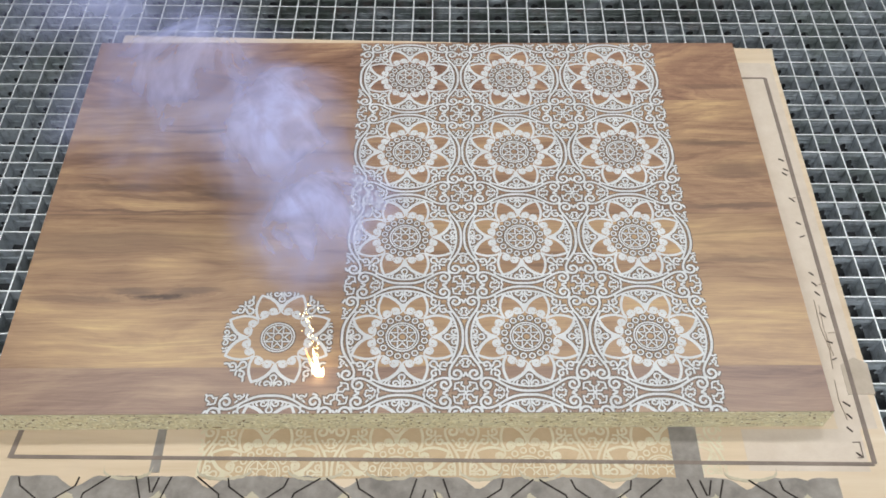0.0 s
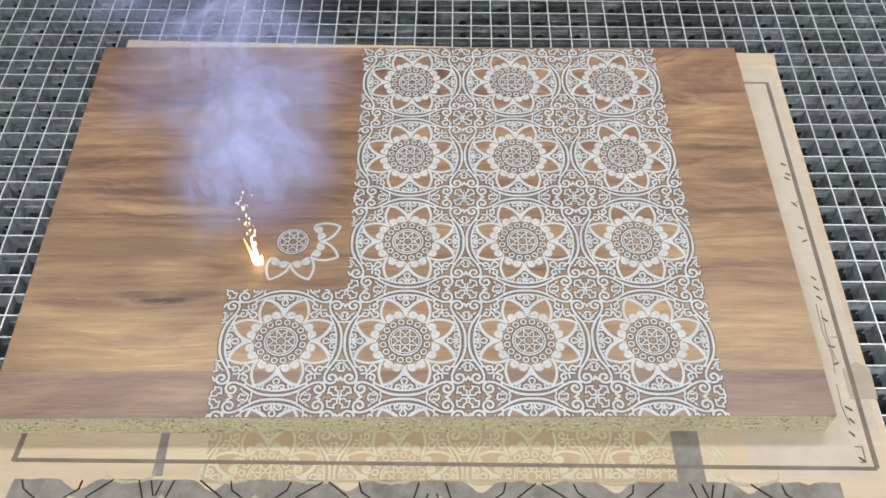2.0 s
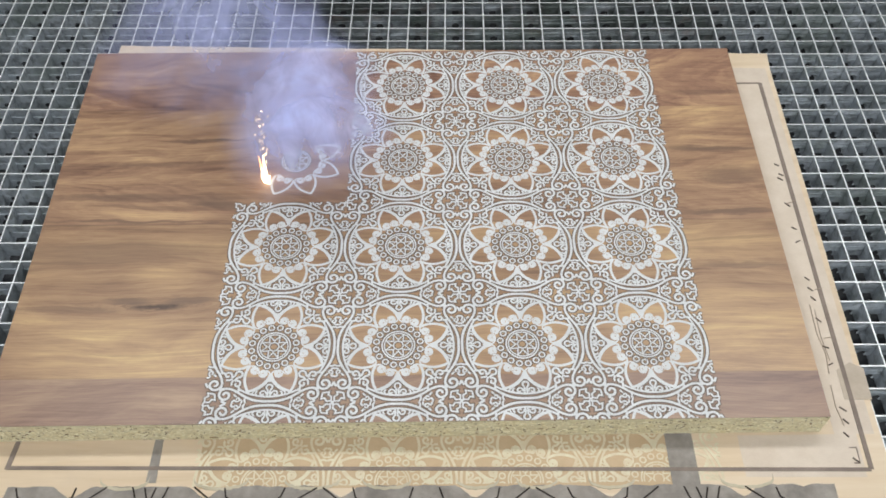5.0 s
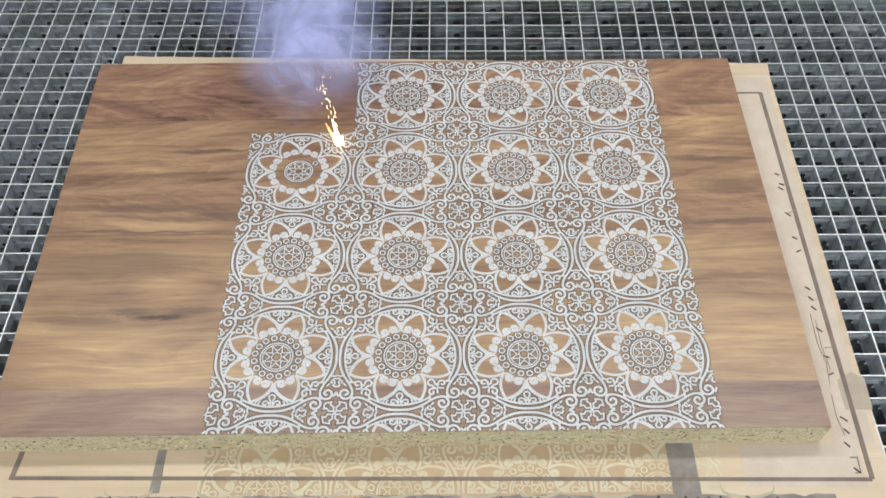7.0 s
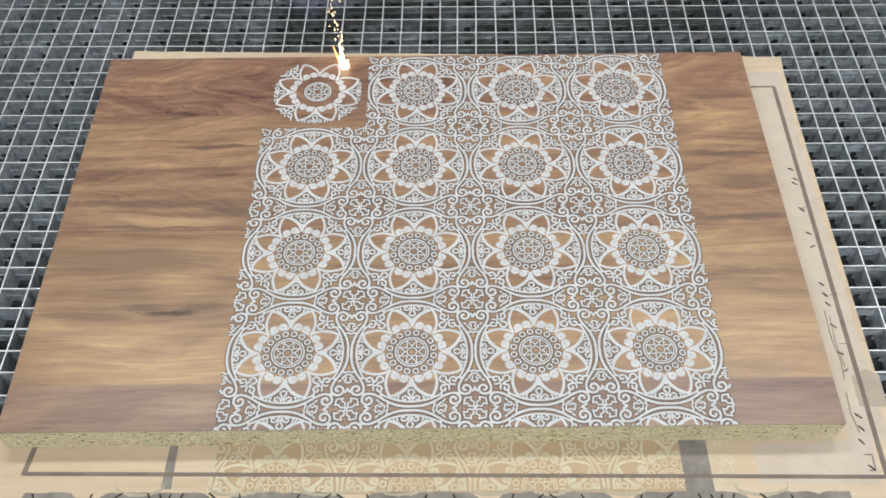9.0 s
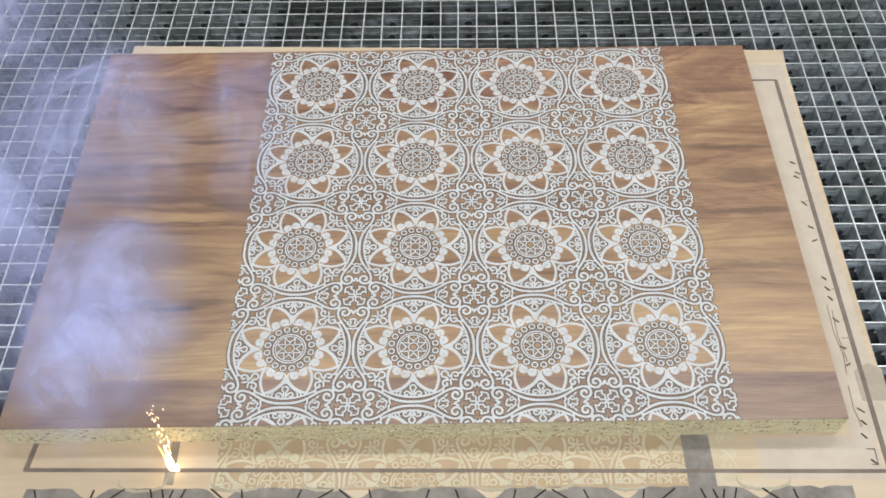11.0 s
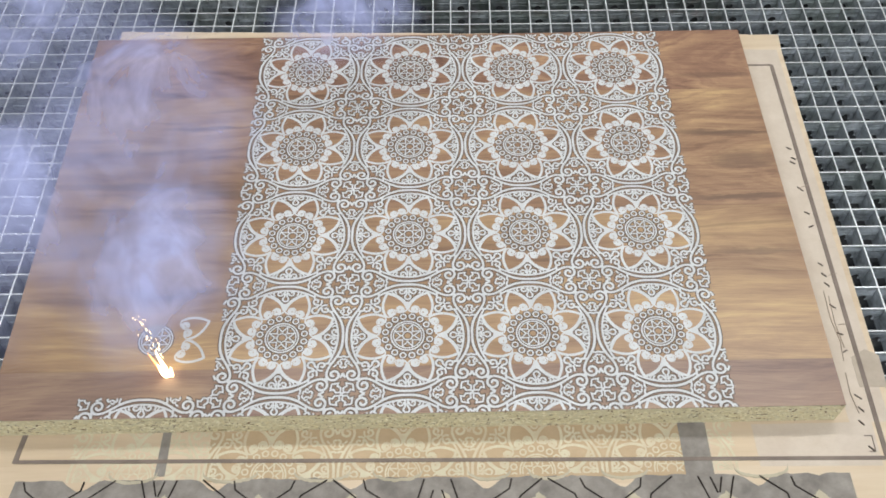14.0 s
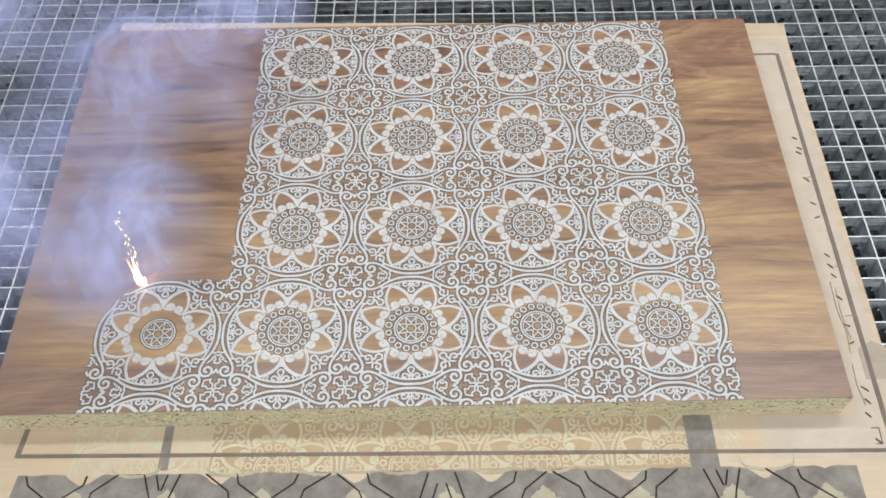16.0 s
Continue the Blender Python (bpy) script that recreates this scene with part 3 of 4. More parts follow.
def grating():
    base = tagged(new("steel_grating"), "galvanised pressed steel grating of crossed flat bars", "grating")
    base.matrix_world = FOOT @ pose(0, 0, BED - GH, 0, 0, -0.70)
    r = random.Random(3)
    w = 0.00095
    # long bars, with a half-round gap at the foot of every second cell
    profile = [(0.0, 0.0)]
    for i in range(GX):
        if i % 2 == 1:
            cx = (i + 0.5) * GP
            profile += [(cx + 0.0062 * math.cos(a), max(0, 0.0125 + 0.0062 * math.sin(a))) for a in [math.pi * 1.25 - k * math.pi * 1.5 / 8 for k in range(9)]]
    profile += [(GX * GP, 0.0), (GX * GP, GH), (0.0, GH)]
    for kind in range(3):
        bm = bmesh.new()
        lo = [bm.verts.new((x, -w + 0.0009 * math.sin(x * (9 + 5 * kind) + kind), z)) for x, z in profile]
        hi = [bm.verts.new((x, w + 0.0009 * math.sin(x * (9 + 5 * kind) + kind), z)) for x, z in profile]
        bm.faces.new(lo)
        bm.faces.new(hi[::-1])
        n = len(lo)
        for i in range(n):
            bm.faces.new((lo[i], hi[i], hi[(i + 1) % n], lo[(i + 1) % n]))
        bmesh.ops.recalc_face_normals(bm, faces=bm.faces)
        worn_lit_tops(bm)
        me = mesh_of("long_bar", bm, STEEL, WORN_LIT)
        for j in range(kind, GY + 1, 3):
            ob = part("long_bar", me, None, base)
            ob.matrix_local = pose(GX0, GY0 + j * GP + r.uniform(-0.0008, 0.0008), 0, r.uniform(-1.5, 1.5), 0, r.uniform(-0.05, 0.05))
    for kind in range(3):
        bm = bmesh.new()
        ys = [i * GP for i in range(GY + 1)]
        a, b = [], []
        for y in ys:
            s = 0.0011 * math.sin(y * (8 + 4 * kind) + 2 * kind)
            a.append([bm.verts.new((s + q, y, h)) for q, h in ((-w, 0.0), (w, 0.0), (w, GH - 0.0004), (-w, GH - 0.0004))])
        for i in range(len(ys) - 1):
            for k in range(4):
                bm.faces.new((a[i][k], a[i][(k + 1) % 4], a[i + 1][(k + 1) % 4], a[i + 1][k]))
        bm.faces.new(a[0])
        bm.faces.new(a[-1][::-1])
        bmesh.ops.recalc_face_normals(bm, faces=bm.faces)
        worn_lit_tops(bm)
        me = mesh_of("cross_bar", bm, STEEL, WORN_LIT)
        for j in range(kind, GX + 1, 3):
            ob = part("cross_bar", me, None, base)
            ob.matrix_local = pose(GX0 + 0.0009 + j * GP * 0.998 + r.uniform(-0.0009, 0.0009), GY0, 0, 0, r.uniform(-2.0, 2.0), r.uniform(-0.07, 0.07))
    return base


grating()


# ---------------------------------------------------------------- plywood sheet
def jagged(x0, x1, y, amp, step, seed):
    """Points along y from x0 to x1 with an uneven edge."""
    n = int(abs(x1 - x0) / step)
    return [(x0 + (x1 - x0) * i / n, y + amp * noise.noise((i * 0.37, seed, 0.3)) + 0.3 * amp * noise.noise((i * 1.3, seed, 4.0))) for i in range(n + 1)]


def plywood_sheet():
    base = tagged(new("plywood_sheet"), "thin pale birch plywood sheet with scorched lines, lying on the grating", "plywood")
    base.matrix_world = FOOT @ pose(0, 0, BED)
    up = PLY - BED
    back = jagged(0.476, -0.508, 0.0, 0.0012, 0.01, 1.0)
    back = [(x, 0.5945 + (0.476 - x) * 0.0315 + y) for x, y in back]
    right = [(0.476 - 0.0105 * i / 30 + 0.0008 * noise.noise((i * 0.6, 2, 2)), -0.24 + (0.59 + 0.24) * i / 30) for i in range(30)]
    right = [(0.4540 + 0.0195 * (y + 0.24) / 0.83 + 0.0008 * noise.noise((y * 40, 2, 2)), y) for _, y in right]
    outline = [(-0.545, -0.24)] + right + back
    bm = bmesh.new()
    slab(bm, outline, 0, up)
    for f in bm.faces:
        f.material_index = 0 if abs(f.normal.z) > 0.5 else 1
    bm.normal_update()
    for f in bm.faces:
        f.material_index = 0 if abs(f.normal.z) > 0.5 else 1
    ob = new("veneer", mesh_of("veneer", bm, PLYWOOD, PLYEDGE))
    ob.parent = base
    z = [up]

    def mark(name, pts, w, mat, closed=False):
        z[0] += 0.000012
        bm = bmesh.new()
        ribbon(bm, pts, w, closed, z[0] + 0.0005, 0.0010)
        return part(name, bm, mat, base)

    def patch(name, outline, mat):
        z[0] += 0.000012
        bm = bmesh.new()
        slab(bm, outline, 0.001, z[0] + (0.0005 if "grey" in name or "bare" in name or "peak" in name else 0.0001))
        return part(name, bm, mat, base)

    # pale scraped ground beside the panel and at the right
    patch("pale_patch", [(0.408, -0.03), (0.452, -0.03), (0.466, 0.562), (0.415, 0.564), (0.40, 0.40)], PALEMARK)
    patch("pale_patch", [(0.30, -0.078), (0.43, -0.080), (0.432, -0.030), (0.30, -0.030)], PALEMARK)
    patch("grey_patch", [(0.431, 0.012), (0.462, 0.012), (0.464, 0.052), (0.450, 0.060), (0.432, 0.050)], stain("grey_smear", (0.46, 0.39, 0.31), (0.56, 0.48, 0.39)))
    patch("browned_patch", [(-0.288, -0.084), (0.249, -0.0865), (0.249, -0.02), (-0.288, -0.02)], stain("browned_plywood", (0.52, 0.385, 0.24), (0.60, 0.455, 0.295)))
    # grey bars under the frame line
    patch("grey_bar", [(-0.3425, -0.0765), (-0.3315, -0.0765), (-0.3315, -0.02), (-0.3405, -0.02)], GREYBAND)
    patch("grey_bar", [(0.2195, -0.088), (0.2495, -0.088), (0.2495, -0.02), (0.2195, -0.02)], GREYBAND)
    # grey scorched field at the front, with a torn edge
    edge = []
    for i in range(160):
        x = 0.392 - i * (0.392 + 0.488) / 159
        y = -0.0875 + (0.39 - x) * 0.0095 - 0.0125 * max(0.0, math.sin(x * 44 + 1.2)) ** 6 + 0.0025 * noise.noise((x * 60, 1, 1)) + 0.0016 * noise.noise((x * 300, 3, 1))
        edge.append((x, y))
    patch("grey_field", edge + [(-0.512, -0.235), (0.392, -0.235)], GREYBAND)
    for i in range(9):
        cx = -0.425 + i * 0.0975
        top = -0.0975 - 0.012 * (cx + 0.25)
        left = [(cx - 0.036 * k / 14 + 0.004 * noise.noise((k * 0.7, i, 1)), top - 0.034 * k / 14 + 0.003 * noise.noise((k * 0.9, i, 5))) for k in range(15)]
        right = [(cx + 0.036 * k / 14 + 0.004 * noise.noise((k * 0.7, i, 9)), top - 0.034 * k / 14 + 0.003 * noise.noise((k * 0.9, i, 7))) for k in range(1, 15)]
        patch("bare_peak", left + right[::-1], BARED)
    for i, cx in enumerate((-0.365, -0.262, -0.165, -0.085, 0.012, 0.075, 0.155, 0.300)):
        cy = -0.0755 + (0.39 - cx) * 0.0095
        curve = [(cx + (0.026 + 0.004 * math.sin(i)) * math.cos(a), cy - 0.013 * abs(math.sin(a)) ** 0.7 + 0.0012 * noise.noise((a * 9, i, 1))) for a in [math.pi * (1.0 + k / 24) for k in range(25)]]
        low = [(x, y - 0.0034 - 0.0016 * noise.noise((x * 200, i, 4))) for x, y in curve]
        patch("bare_patch", low + curve[::-1], BARED)
    # long scorched frame line
    mark("frame_line", [(-0.4845, 0.02), (-0.4945, -0.0595)], 0.0056, SCORCH)
    mark("frame_line", [(-0.4945, -0.0575), (0.4363, -0.0715)], 0.0042, SCORCH)
    mark("frame_line", [(0.4368, -0.0715), (0.4508, 0.5300)], 0.0052, SCORCH)
    mark("frame_line", [(0.4508, 0.5300), (0.30, 0.531)], 0.0026, SCORCH)
    mark("frame_line", [(0.4190, -0.046), (0.4275, -0.046), (0.4265, -0.064), (0.4200, -0.064)], 0.0010, SCORCH)
    # thin burnt zigzags on the grey field
    half = [[(0.019, -0.082), (0.011, -0.105), (0.007, -0.120)], [(0.046, -0.082), (0.071, -0.101), (0.074, -0.118)],
            [(0.079, -0.083), (0.081, -0.093), (0.116, -0.118)], [(0.143, -0.083), (0.139, -0.093), (0.104, -0.118)],
            [(0.177, -0.083), (0.150, -0.100), (0.146, -0.112)], [(0.183, -0.083), (0.207, -0.102), (0.211, -0.112)],
            [(0.215, -0.083), (0.218, -0.094), (0.255, -0.118)], [(0.279, -0.083), (0.270, -0.111)],
            [(0.001, -0.100), (0.006, -0.083)], [(0.2885, -0.095), (0.283, -0.112)]]
    for middle in (-0.336, 0.250):
        for side in (-1, 1):
            for q in half:
                pts = [(middle + side * x, y - 0.012 * (middle + side * x + 0.25)) for x, y in q]
                if -0.485 < pts[0][0] < 0.392:
                    mark("burnt_line", pts, 0.0017, INK)
    for x in (-0.452, -0.441, -0.409, -0.398, -0.345, -0.338, -0.262, -0.255, -0.120, -0.02, 0.11):
        mark("pale_line", [(x, 0.585), (x + 0.001, 0.617 - (x + 0.5) * 0.0315)], 0.0011, PALEMARK)
    # short cut ticks by the right-hand line
    for x0, y0, x1, y1 in ((0.432, 0.301, 0.438, 0.294), (0.431, 0.260, 0.437, 0.256), (0.430, 0.235, 0.437, 0.238), (0.428, 0.181, 0.433, 0.176),
                           (0.428, 0.166, 0.433, 0.160), (0.428, 0.152, 0.433, 0.146), (0.426, 0.121, 0.432, 0.115), (0.424, 0.082, 0.431, 0.079),
                           (0.424, 0.056, 0.430, 0.059), (0.422, 0.003, 0.429, -0.003), (0.422, -0.012, 0.427, -0.018), (0.418, -0.028, 0.423, -0.034),
                           (0.420, -0.058, 0.426, -0.064), (0.433, 0.345, 0.439, 0.340), (0.434, 0.370, 0.440, 0.366), (0.436, 0.352, 0.442, 0.348)):
        mark("cut_tick", [(x0, y0), (x1, y1)], 0.0013, TICK)
    for pts in ([(0.424, 0.140), (0.422, 0.100), (0.425, 0.070), (0.422, 0.045)], [(0.428, 0.132), (0.4255, 0.096), (0.4275, 0.062)],
                [(0.420, 0.030), (0.418, 0.004), (0.421, -0.020)], [(0.4295, 0.093), (0.439, 0.0935)], [(0.4325, 0.2985), (0.4475, 0.304)], [(0.436, 0.162), (0.446, 0.164)]):
        mark("scratch", pts, 0.0004, FAINT)
    return base


ply = plywood_sheet()


# ---------------------------------------------------------------- panel
def panel():
    base = tagged(new("chipboard_panel"), "walnut laminated chipboard panel with white engraved lace, lying on plywood", "board")
    base.matrix_world = pose(0, 0, 0)
    outline = [(-0.5245, FRONT), (0.3965, FRONT), (0.404, 0.5755), (-0.5245, 0.5755)]
    bm = bmesh.new()
    slab(bm, outline, PLY + 0.0005, -0.0007)
    part("core", bm, CHIP, base, "raw speckled chipboard core")
    bm = bmesh.new()
    slab(bm, outline, -0.0007, 0.0)
    part("laminate", bm, WALNUT, base, "walnut printed laminate")
    # wood flakes standing a little proud of the sawn front
    r = random.Random(11)
    bm = bmesh.new()
    for _ in range(4200):
        x, z = r.uniform(-0.522, 0.395), PLY + 0.0015 + (abs(PLY) - 0.003) * r.random()
        l, h, a = 0.0005 + 0.0026 * r.random() ** 2, r.uniform(0.0003, 0.0009), r.gauss(0, 0.45)
        ca, sa = math.cos(a), math.sin(a)
        q = [(x + u * ca - v * sa, z + u * sa + v * ca) for u, v in ((-l, 0), (-l * 0.4, -h), (l * 0.6, -h * 0.7), (l, 0), (l * 0.4, h), (-l * 0.6, h * 0.8))]
        d = r.uniform(0.0001, 0.0007)
        top = [bm.verts.new((u, FRONT - d, max(PLY + 0.0007, min(-0.0009, v)))) for u, v in q]
        low = [bm.verts.new((u, FRONT + 0.0004, max(PLY + 0.0007, min(-0.0009, v)))) for u, v in q]
        bm.faces.new(top)
        for i in range(6):
            bm.faces.new((top[i], low[i], low[(i + 1) % 6], top[(i + 1) % 6]))
    part("flake_layer", bm, FLAKE, base, "pressed wood flakes", "stuff")
    return base


board = panel()


def repeat(cx, cy, start=None):
    """One engraved repeat. With a start time its pieces are returned with the time at which each is burnt."""
    moving = []
    star = None
    for name, turn, when in PIECES:
        m = pose(*lace_place(cx, cy), 0, 0, 0, turn)
        done = start is None or start + when <= 0
        ob = part(name, MESHES[name], None, board)
        if star is None:
            star = ob
            tagged(ob, "white engraved rosette star")
        if done and start is None and ob is not star:
            ob.parent = star
            m = pose(0, 0, rng.random() * 0.00003, 0, 0, turn)
        ob.matrix_local = m
        if not done:
            moving.append((ob, m, start + when))
    return moving


LATE = []
for c in (-0.5, 0.5, 1.5):
    for row in range(4):
        repeat(c * P, (row + 0.5) * P)
STARTS = [(-1.5, 0, -1.62), (-1.5, 1, 1.45), (-1.5, 2, 4.46), (-1.5, 3, 7.54), (-2.5, 0, 13.60)]
for c, row, start in STARTS:
    LATE += repeat(c * P, (row + 0.5) * P, start)


BORDER = lace_place(0, -0.5 * P)[1]


def cut_strip(names, mat, lo, hi, name):
    """Pieces of the repeat below the first row, kept between y = lo and y = hi."""
    bm = bmesh.new()
    for piece, turn in names:
        MOTIFS[piece].draw(bm, pose(0, 0, 0, 0, 0, turn), mat is ENGRAVED and piece not in BARE)
    geom = lambda: bm.verts[:] + bm.edges[:] + bm.faces[:]
    bmesh.ops.bisect_plane(bm, geom=geom(), plane_co=(0, lo - BORDER, 0), plane_no=(0, -1, 0), clear_outer=True)
    bmesh.ops.bisect_plane(bm, geom=geom(), plane_co=(0, hi - BORDER, 0), plane_no=(0, 1, 0), clear_outer=True)
    return mesh_of(name, bm, mat, HALO)


STRIP = [([("engraved_petal", 67.5), ("engraved_petal", 112.5)], 11.42), ([("engraved_fan", 90), ("engraved_scroll", 45), ("engraved_scroll", 135)], 12.05),
         ([("engraved_rim", 90)], 12.25), ([("engraved_rim", 0), ("engraved_corner", 0)], 12.95), ([("engraved_rim", 180), ("engraved_corner", 90)], 13.25)]
LOW = [([("engraved_star", 0), *[("engraved_bead", 11.25 + 22.5 * i) for i in range(16)]] + [("engraved_petal", 22.5 + 45 * i) for i in range(8)], 11.70),
       ([("engraved_scroll" if i % 2 else "engraved_fan", 45 * i) for i in range(8)], 12.10),
       ([("engraved_rim", 90 * i) for i in range(4)] + [("engraved_corner", 90 * i) for i in range(4)], 13.05)]
for pieces, when in STRIP:
    me = cut_strip(pieces, ENGRAVED, FRONT + 0.0002, 0.05, "engraved_border")
    for c in (-2.5, -1.5, -0.5, 0.5, 1.5):
        ob = part("engraved_border", me, None, board)
        m = pose(*lace_place(c * P, -0.5 * P), 0.00001 * (c + 3))
        ob.matrix_local = m
        if c == -2.5:
            LATE.append((ob, m, when))
for k, (pieces, when) in enumerate(LOW):
    me = cut_strip(pieces, PLYLACE, -0.0730, 0.05, "engraved_lace")
    for c in (-2.5, -1.5, -0.5, 0.5, 1.5):
        ob = part("engraved_lace", me, None, ply)
        m = pose(c * P * 1.005 - 0.008, -0.5 * P - 0.0075, PLY - BED + 0.0001 + 0.00002 * k)
        ob.matrix_local = m
        if c == -2.5:
            LATE.append((ob, m, when))


# ---------------------------------------------------------------- flame and smoke
def flame():
    base = tagged(new("laser_flame"), "small bright flame with flying sparks where the laser burns", "flame")
    r = random.Random(5)

    def tongue(name, h, w, lean, mat, off=(0, 0)):
        bm = bmesh.new()
        rows = []
        for i in range(9):
            s = i / 8
            rad = w * (math.sin(math.pi * min(1, 0.22 + 0.78 * s)) ** 0.8) * (1 - 0.35 * s) + 0.0002
            cx, cy = off[0] + lean[0] * s + 0.12 * w * math.sin(7 * s + h * 90), off[1] + lean[1] * s
            rows.append([bm.verts.new((cx + rad * math.cos(a), cy + rad * 0.7 * math.sin(a), h * s)) for a in [k * math.tau / 8 for k in range(8)]])
        for a, b in zip(rows, rows[1:]):
            for k in range(8):
                bm.faces.new((a[k], a[(k + 1) % 8], b[(k + 1) % 8], b[k]))
        bm.faces.new(rows[-1])
        bm.faces.new(rows[0][::-1])
        return part(name, bm, mat, base)

    base.scale = (0.70, 0.70, 0.74)
    tongue("flame_core", 0.058, 0.0036, (-0.005, 0.014), FIRE)
    tongue("flame_tongue", 0.030, 0.0050, (-0.006, 0.006), FIRE, (-0.004, 0.001))
    tongue("flame_tongue", 0.020, 0.0034, (0.003, 0.004), FIRE, (0.004, 0.0))
    tongue("flame_tip", 0.050, 0.0022, (-0.012, 0.016), FIRE_EDGE, (-0.006, 0.002))
    for _ in range(38):
        s = r.random() ** 0.8
        h = 0.030 + 0.115 * s
        x, y = -0.012 * s + r.gauss(0, 0.0035 + 0.004 * s), 0.010 + 0.030 * s + r.gauss(0, 0.002)
        l, w = r.uniform(0.001, 0.0045) * (1.2 - 0.6 * s), r.uniform(0.0003, 0.0007)
        bm = bmesh.new()
        lo, hi = bm.verts.new((x, y, h)), bm.verts.new((x + r.gauss(0, 0.0006), y + 0.3 * l, h + 2 * l))
        mid = [bm.verts.new((x + w * math.cos(a), y + w * math.sin(a), h + l)) for a in (0, math.tau / 4, math.pi, 3 * math.tau / 4)]
        for k in range(4):
            bm.faces.new((lo, mid[(k + 1) % 4], mid[k]))
            bm.faces.new((hi, mid[k], mid[(k + 1) % 4]))
        part("spark", bm, SPARK, base)
    return base


fire = flame()


def puff_mesh(name, mat, rough=0.14):
    """A low uneven dome, hollow below."""
    bm = bmesh.new()
    seg, rows = 28, []
    for i in range(9):
        rad = i / 8
        rows.append([bm.verts.new((rad * math.cos(a), rad * math.sin(a), (1 - rad * rad) * 0.30 + rough * noise.noise((2 * rad * math.cos(a), 2 * rad * math.sin(a), 3.1))))
                     for a in [j * math.tau / seg for j in range(seg)]] if i else [bm.verts.new((0, 0, 0.30))])
    for j in range(seg):
        bm.faces.new((rows[0][0], rows[1][j], rows[1][(j + 1) % seg]))
    for u, v in zip(rows[1:], rows[2:]):
        for j in range(seg):
            bm.faces.new((u[j], v[j], v[(j + 1) % seg], u[(j + 1) % seg]))
    for f in bm.faces:
        f.smooth = True
    return mesh_of(name, bm, mat)


THIN = [puff_mesh("wisp", SMOKE, 0.10 + 0.03 * k) for k in range(2)]
FRESH = puff_mesh("wisp", PLUME, 0.05)


def smoke(name, label, wisps):
    """Smoke in torn sheets, each (mesh, x, y, z, half width, half length, turn)."""
    base = tagged(new(name), label, "smoke", "smoke over the panel")
    for me, x, y, z, sx, sy, turn in wisps:
        ob = part("wisp", me, None, base)
        ob.matrix_local = pose(x, y, z, 0, 0, turn) @ Matrix.Diagonal((sx, sy, min(sx, sy), 1))
    return base


# where each puff drifts: its size, then (seconds, x, y)
DRIFT = [
    (0.165, [(0, -0.35, 0.38), (0.5, -0.36, 0.39), (1, -0.38, 0.38), (1.5, -0.36, 0.38), (2, -0.30, 0.44), (2.5, -0.24, 0.54), (3, -0.26, 0.53), (4.2, -0.35, 0.44), (6.4, -0.24, 0.67), (7.5, -0.28, 0.70), (9, -0.33, 1.11), (10.2, -0.79, 0.50), (11.3, -0.40, 0.32), (12.5, -0.39, 0.28), (13.5, -0.39, 0.29), (14.5, -0.40, 0.38), (15, -0.40, 0.38), (16, -0.40, 0.37)]),
    (0.12, [(0, -0.23, 0.30), (0.5, -0.22, 0.31), (1, -0.23, 0.32), (1.5, -0.26, 0.31), (2, -0.27, 0.31), (2.5, -0.21, 0.41), (3, -0.20, 0.38), (3.5, -0.19, 0.36), (4.2, -0.21, 0.33), (6.4, -0.17, 0.51), (7, -0.20, 0.54), (7.5, -0.25, 0.46), (8, -0.25, 0.62), (9, -0.23, 0.83), (10.2, -0.66, 0.15), (11.3, -0.34, 0.07), (12.5, -0.32, 0.06), (13.5, -0.34, 0.08), (14.1, -0.34, 0.11), (14.5, -0.37, 0.14), (15, -0.39, 0.14), (16, -0.38, 0.13)]),
    (0.2, [(0, -0.48, 0.59), (1.5, -0.50, 0.61), (3, -0.32, 0.75), (4.2, -0.31, 0.75), (6.4, -0.21, 0.79), (7.5, -0.21, 0.79), (9, -0.21, 1.08), (10.2, -0.85, 0.59), (11.3, -0.60, 0.49), (12.5, -0.56, 0.46), (13.5, -0.55, 0.48), (14.5, -0.60, 0.55), (15, -0.61, 0.52), (16, -0.60, 0.50)]),
    (0.1, [(0, -0.16, 0.14), (1, -0.19, 0.15), (1.5, -0.21, 0.20), (2, -0.25, 0.21), (2.5, -0.19, 0.28), (3, -0.18, 0.26), (3.5, -0.17, 0.23), (4.2, -0.18, 0.24), (6.4, -0.16, 0.39), (7, -0.18, 0.43), (7.5, -0.25, 0.40), (8, -0.22, 0.54), (9, -0.21, 0.66), (10.2, -0.58, 0.05), (11.3, -0.30, -0.01), (12.5, -0.23, 0.01), (13, -0.19, 0.13), (13.5, -0.13, 0.32), (14.5, -0.20, 0.51), (16, -0.29, 0.45)]),
    (0.175, [(0, -0.70, 0.85), (3, -0.64, 0.94), (6.4, -0.65, 1.01), (9, -0.90, 0.75), (10.2, -0.71, 0.17), (11.3, -0.50, 0.13), (12.5, -0.47, 0.09), (13.5, -0.47, 0.11), (14.5, -0.54, 0.17), (15, -0.55, 0.16), (16, -0.52, 0.13)]),
]
PUFFS = []
for k, (size, path) in enumerate(DRIFT):
    PUFFS.append((smoke("smoke_puff", "thin bluish drifting smoke torn into wisps above the panel",
                        [(THIN[k % 2], 0.0, 0.0, 0.0, 1.25 * size, 1.30 * size, 12 * k)]), path))
stream = smoke("smoke_stream", "dense bluish smoke streaming from the burning spot", [(FRESH, 0.0, 0.02, 0.0, 0.080, 0.185, 0)])


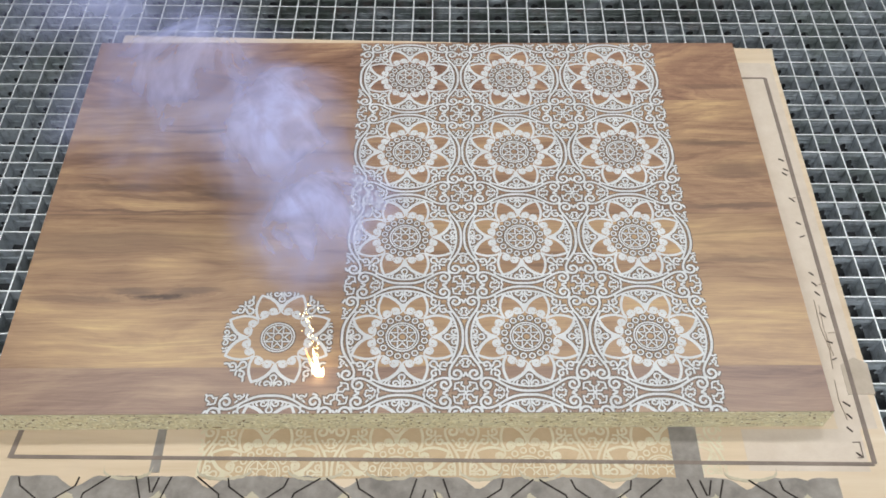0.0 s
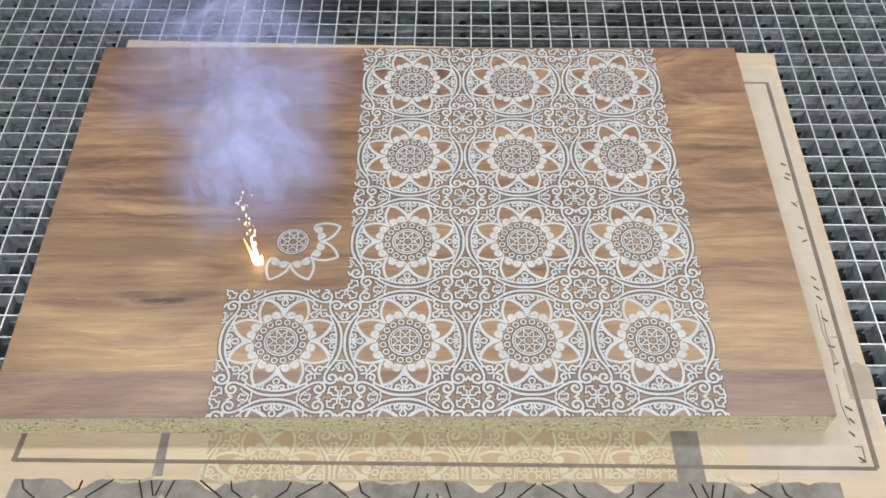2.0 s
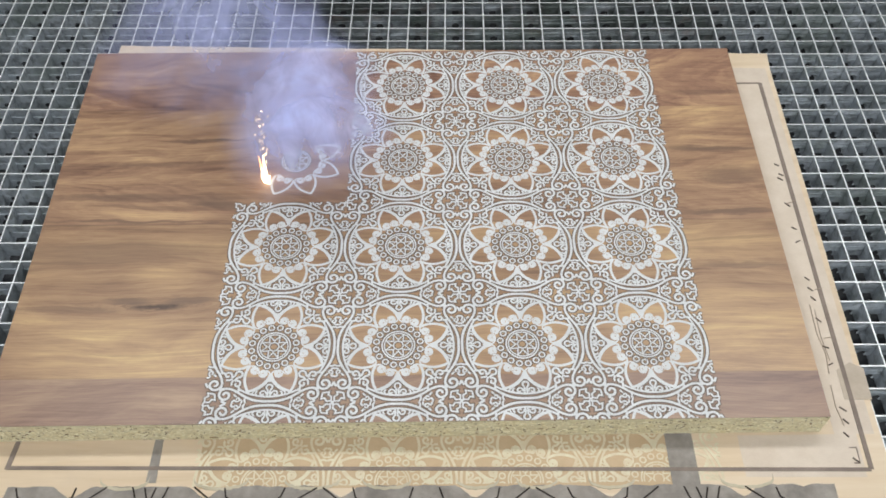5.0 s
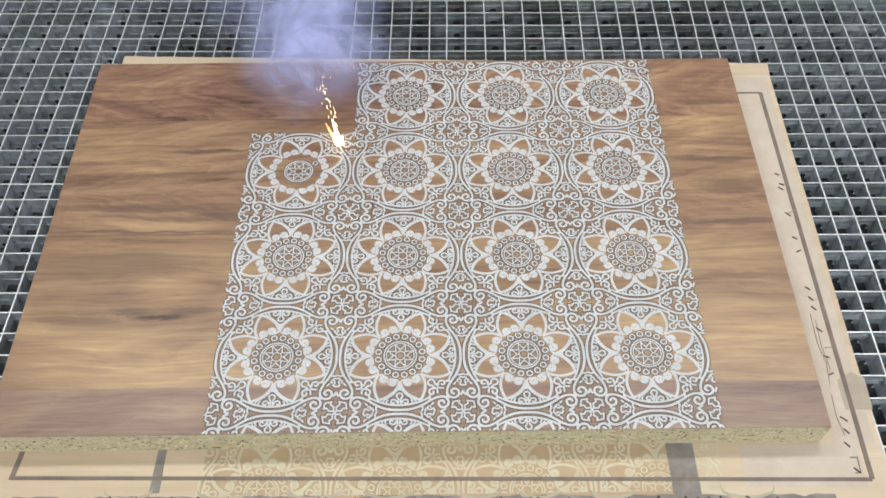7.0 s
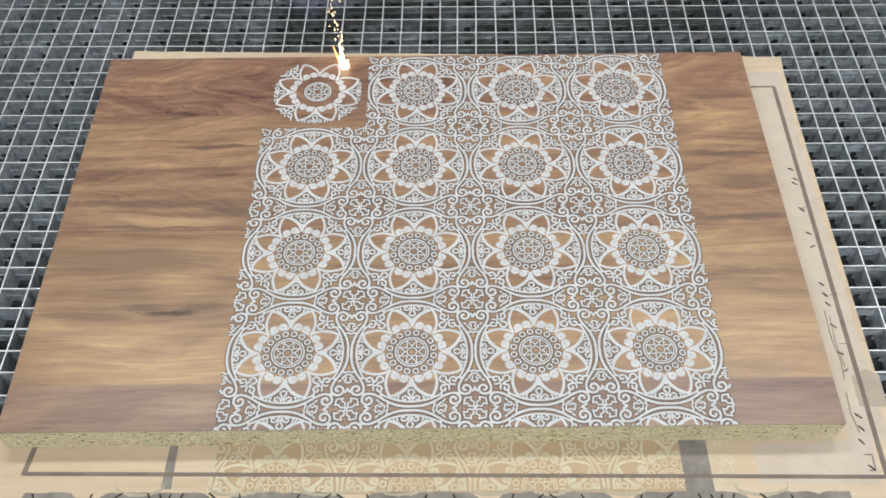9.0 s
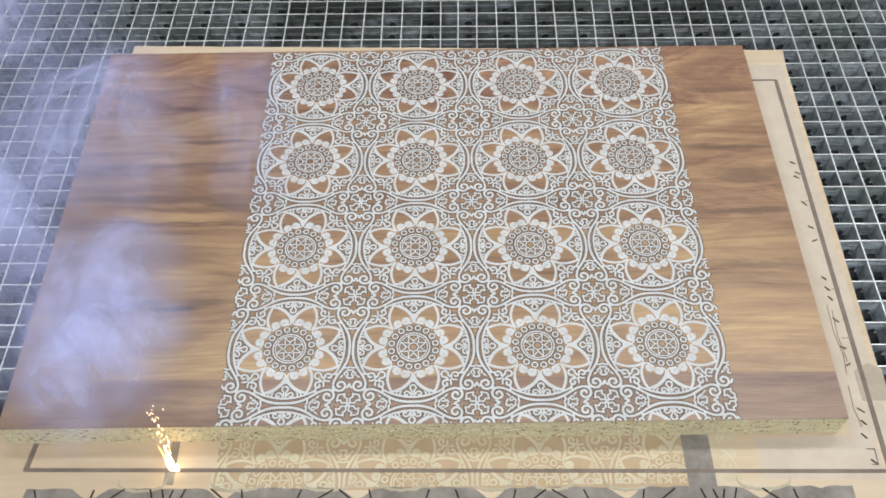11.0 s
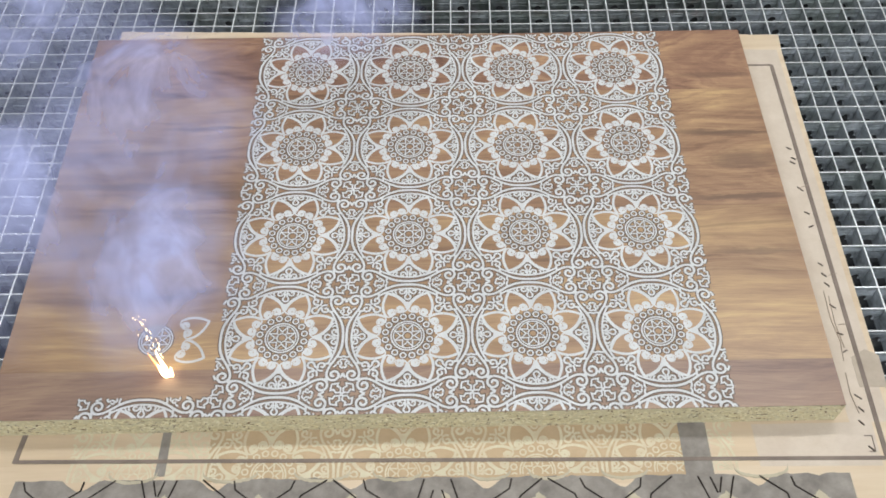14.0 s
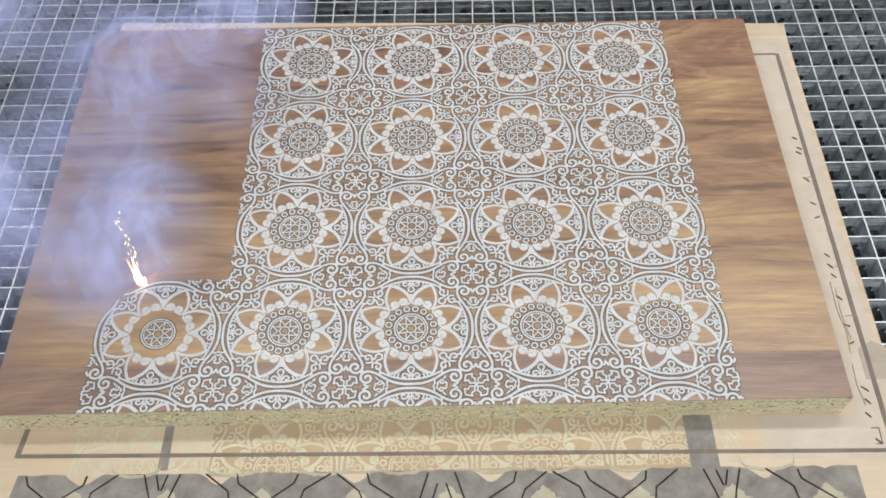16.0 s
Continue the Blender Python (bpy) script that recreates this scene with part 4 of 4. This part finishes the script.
# ---------------------------------------------------------------- what moves
def burn_place(rel):
    """Where the laser is in a repeat, in units of its pitch, rel seconds after its start."""
    if rel < 0.22:
        return polar(0.10, 200 - 900 * rel)
    if rel < 0.95:
        return polar(0.36, 25 - 360 * (rel - 0.22) / 0.73)
    if rel < 1.57:
        return polar(0.42, 22 - 360 * (rel - 0.97) / 0.60)
    if rel < 1.82:
        return polar(0.50, 36 - 360 * (rel - 1.56) / 0.27)
    if rel < 2.545:
        return polar(0.50, 52 - 360 * (rel - 1.82) / 0.70)
    return polar(0.183, 40 - 900 * (rel - 2.53))


# the repeat that runs over the panel's front edge on to the plywood
LOWER_RUN = [(10.58, -0.355, -0.06), (10.9, -0.32, -0.06), (11.3, -0.38, -0.045), (11.5, -0.292, -0.083), (11.6, -0.325, -0.022), (11.9, -0.415, -0.088), (12.0, -0.36, -0.016), (12.2, -0.45, -0.05),
             (12.5, -0.315, -0.09), (12.8, -0.44, -0.088), (12.9, -0.428, -0.04), (13.0, -0.40, -0.012), (13.1, -0.305, -0.012), (13.2, -0.385, -0.09), (13.3, -0.39, -0.06), (13.4, -0.35, -0.045), (13.52, -0.305, 0.01), (13.61, -0.345, 0.06)]


def burn_at(t):
    """The panel place that the laser burns at t seconds."""
    if 10.58 <= t < 13.6:
        for (t0, x0, y0), (t1, x1, y1) in zip(LOWER_RUN, LOWER_RUN[1:]):
            if t <= t1:
                k = (t - t0) / (t1 - t0)
                x, y = x0 + (x1 - x0) * k, y0 + (y1 - y0) * k
                return x, y, (0.0 if y > FRONT else PLY)
    runs = [(s - (0.06 if row == 3 else 0), c, row) for c, row, s in STARTS]
    start, c, row = max(q for q in runs if q[0] <= t)
    u, v = burn_place(min(t - start, 2.95))
    x, y = (c + u) * P, (row + 0.5 + v) * P
    x, y = lace_place(x, y)
    y = max(y, -0.088)
    return x, y, (0.0 if y > FRONT else PLY)


def motions():
    deep = 0.006
    for ob, m, when in LATE:
        low = Matrix.Translation((0, 0, -deep if ob.parent == board else -0.0035)) @ m
        if when > 15.97:
            rows = [(0, low), (16, low)]
        else:
            rows = [(0, low), (max(0.04, when - 0.05), low), (max(0.10, when), m), (16, m)]
        walk(ob, rows)
    times = [i * 0.1 for i in range(161)]
    r = random.Random(9)
    walk(fire, [(t, pose(*burn_at(t), 0, 0, r.uniform(-25, 25))) for t in times])
    rows = []
    for t in [i * 0.25 for i in range(65)]:
        x, y, z = burn_at(max(0, t - 0.1))
        x2, y2, _ = burn_at(max(0, t - 0.6))
        rows.append((t, pose(0.6 * x + 0.4 * x2 - 0.012, 0.6 * y + 0.4 * y2 + 0.17, 0.06, 8, 0, 6 * math.sin(3 * t))))
    walk(stream, rows)
    for k, (ob, path) in enumerate(PUFFS):
        walk(ob, [(t, pose(x, y, 0.075 + 0.012 * k, 0, 0, 14 * math.sin(0.5 * t + k))) for t, x, y in path])


motions()
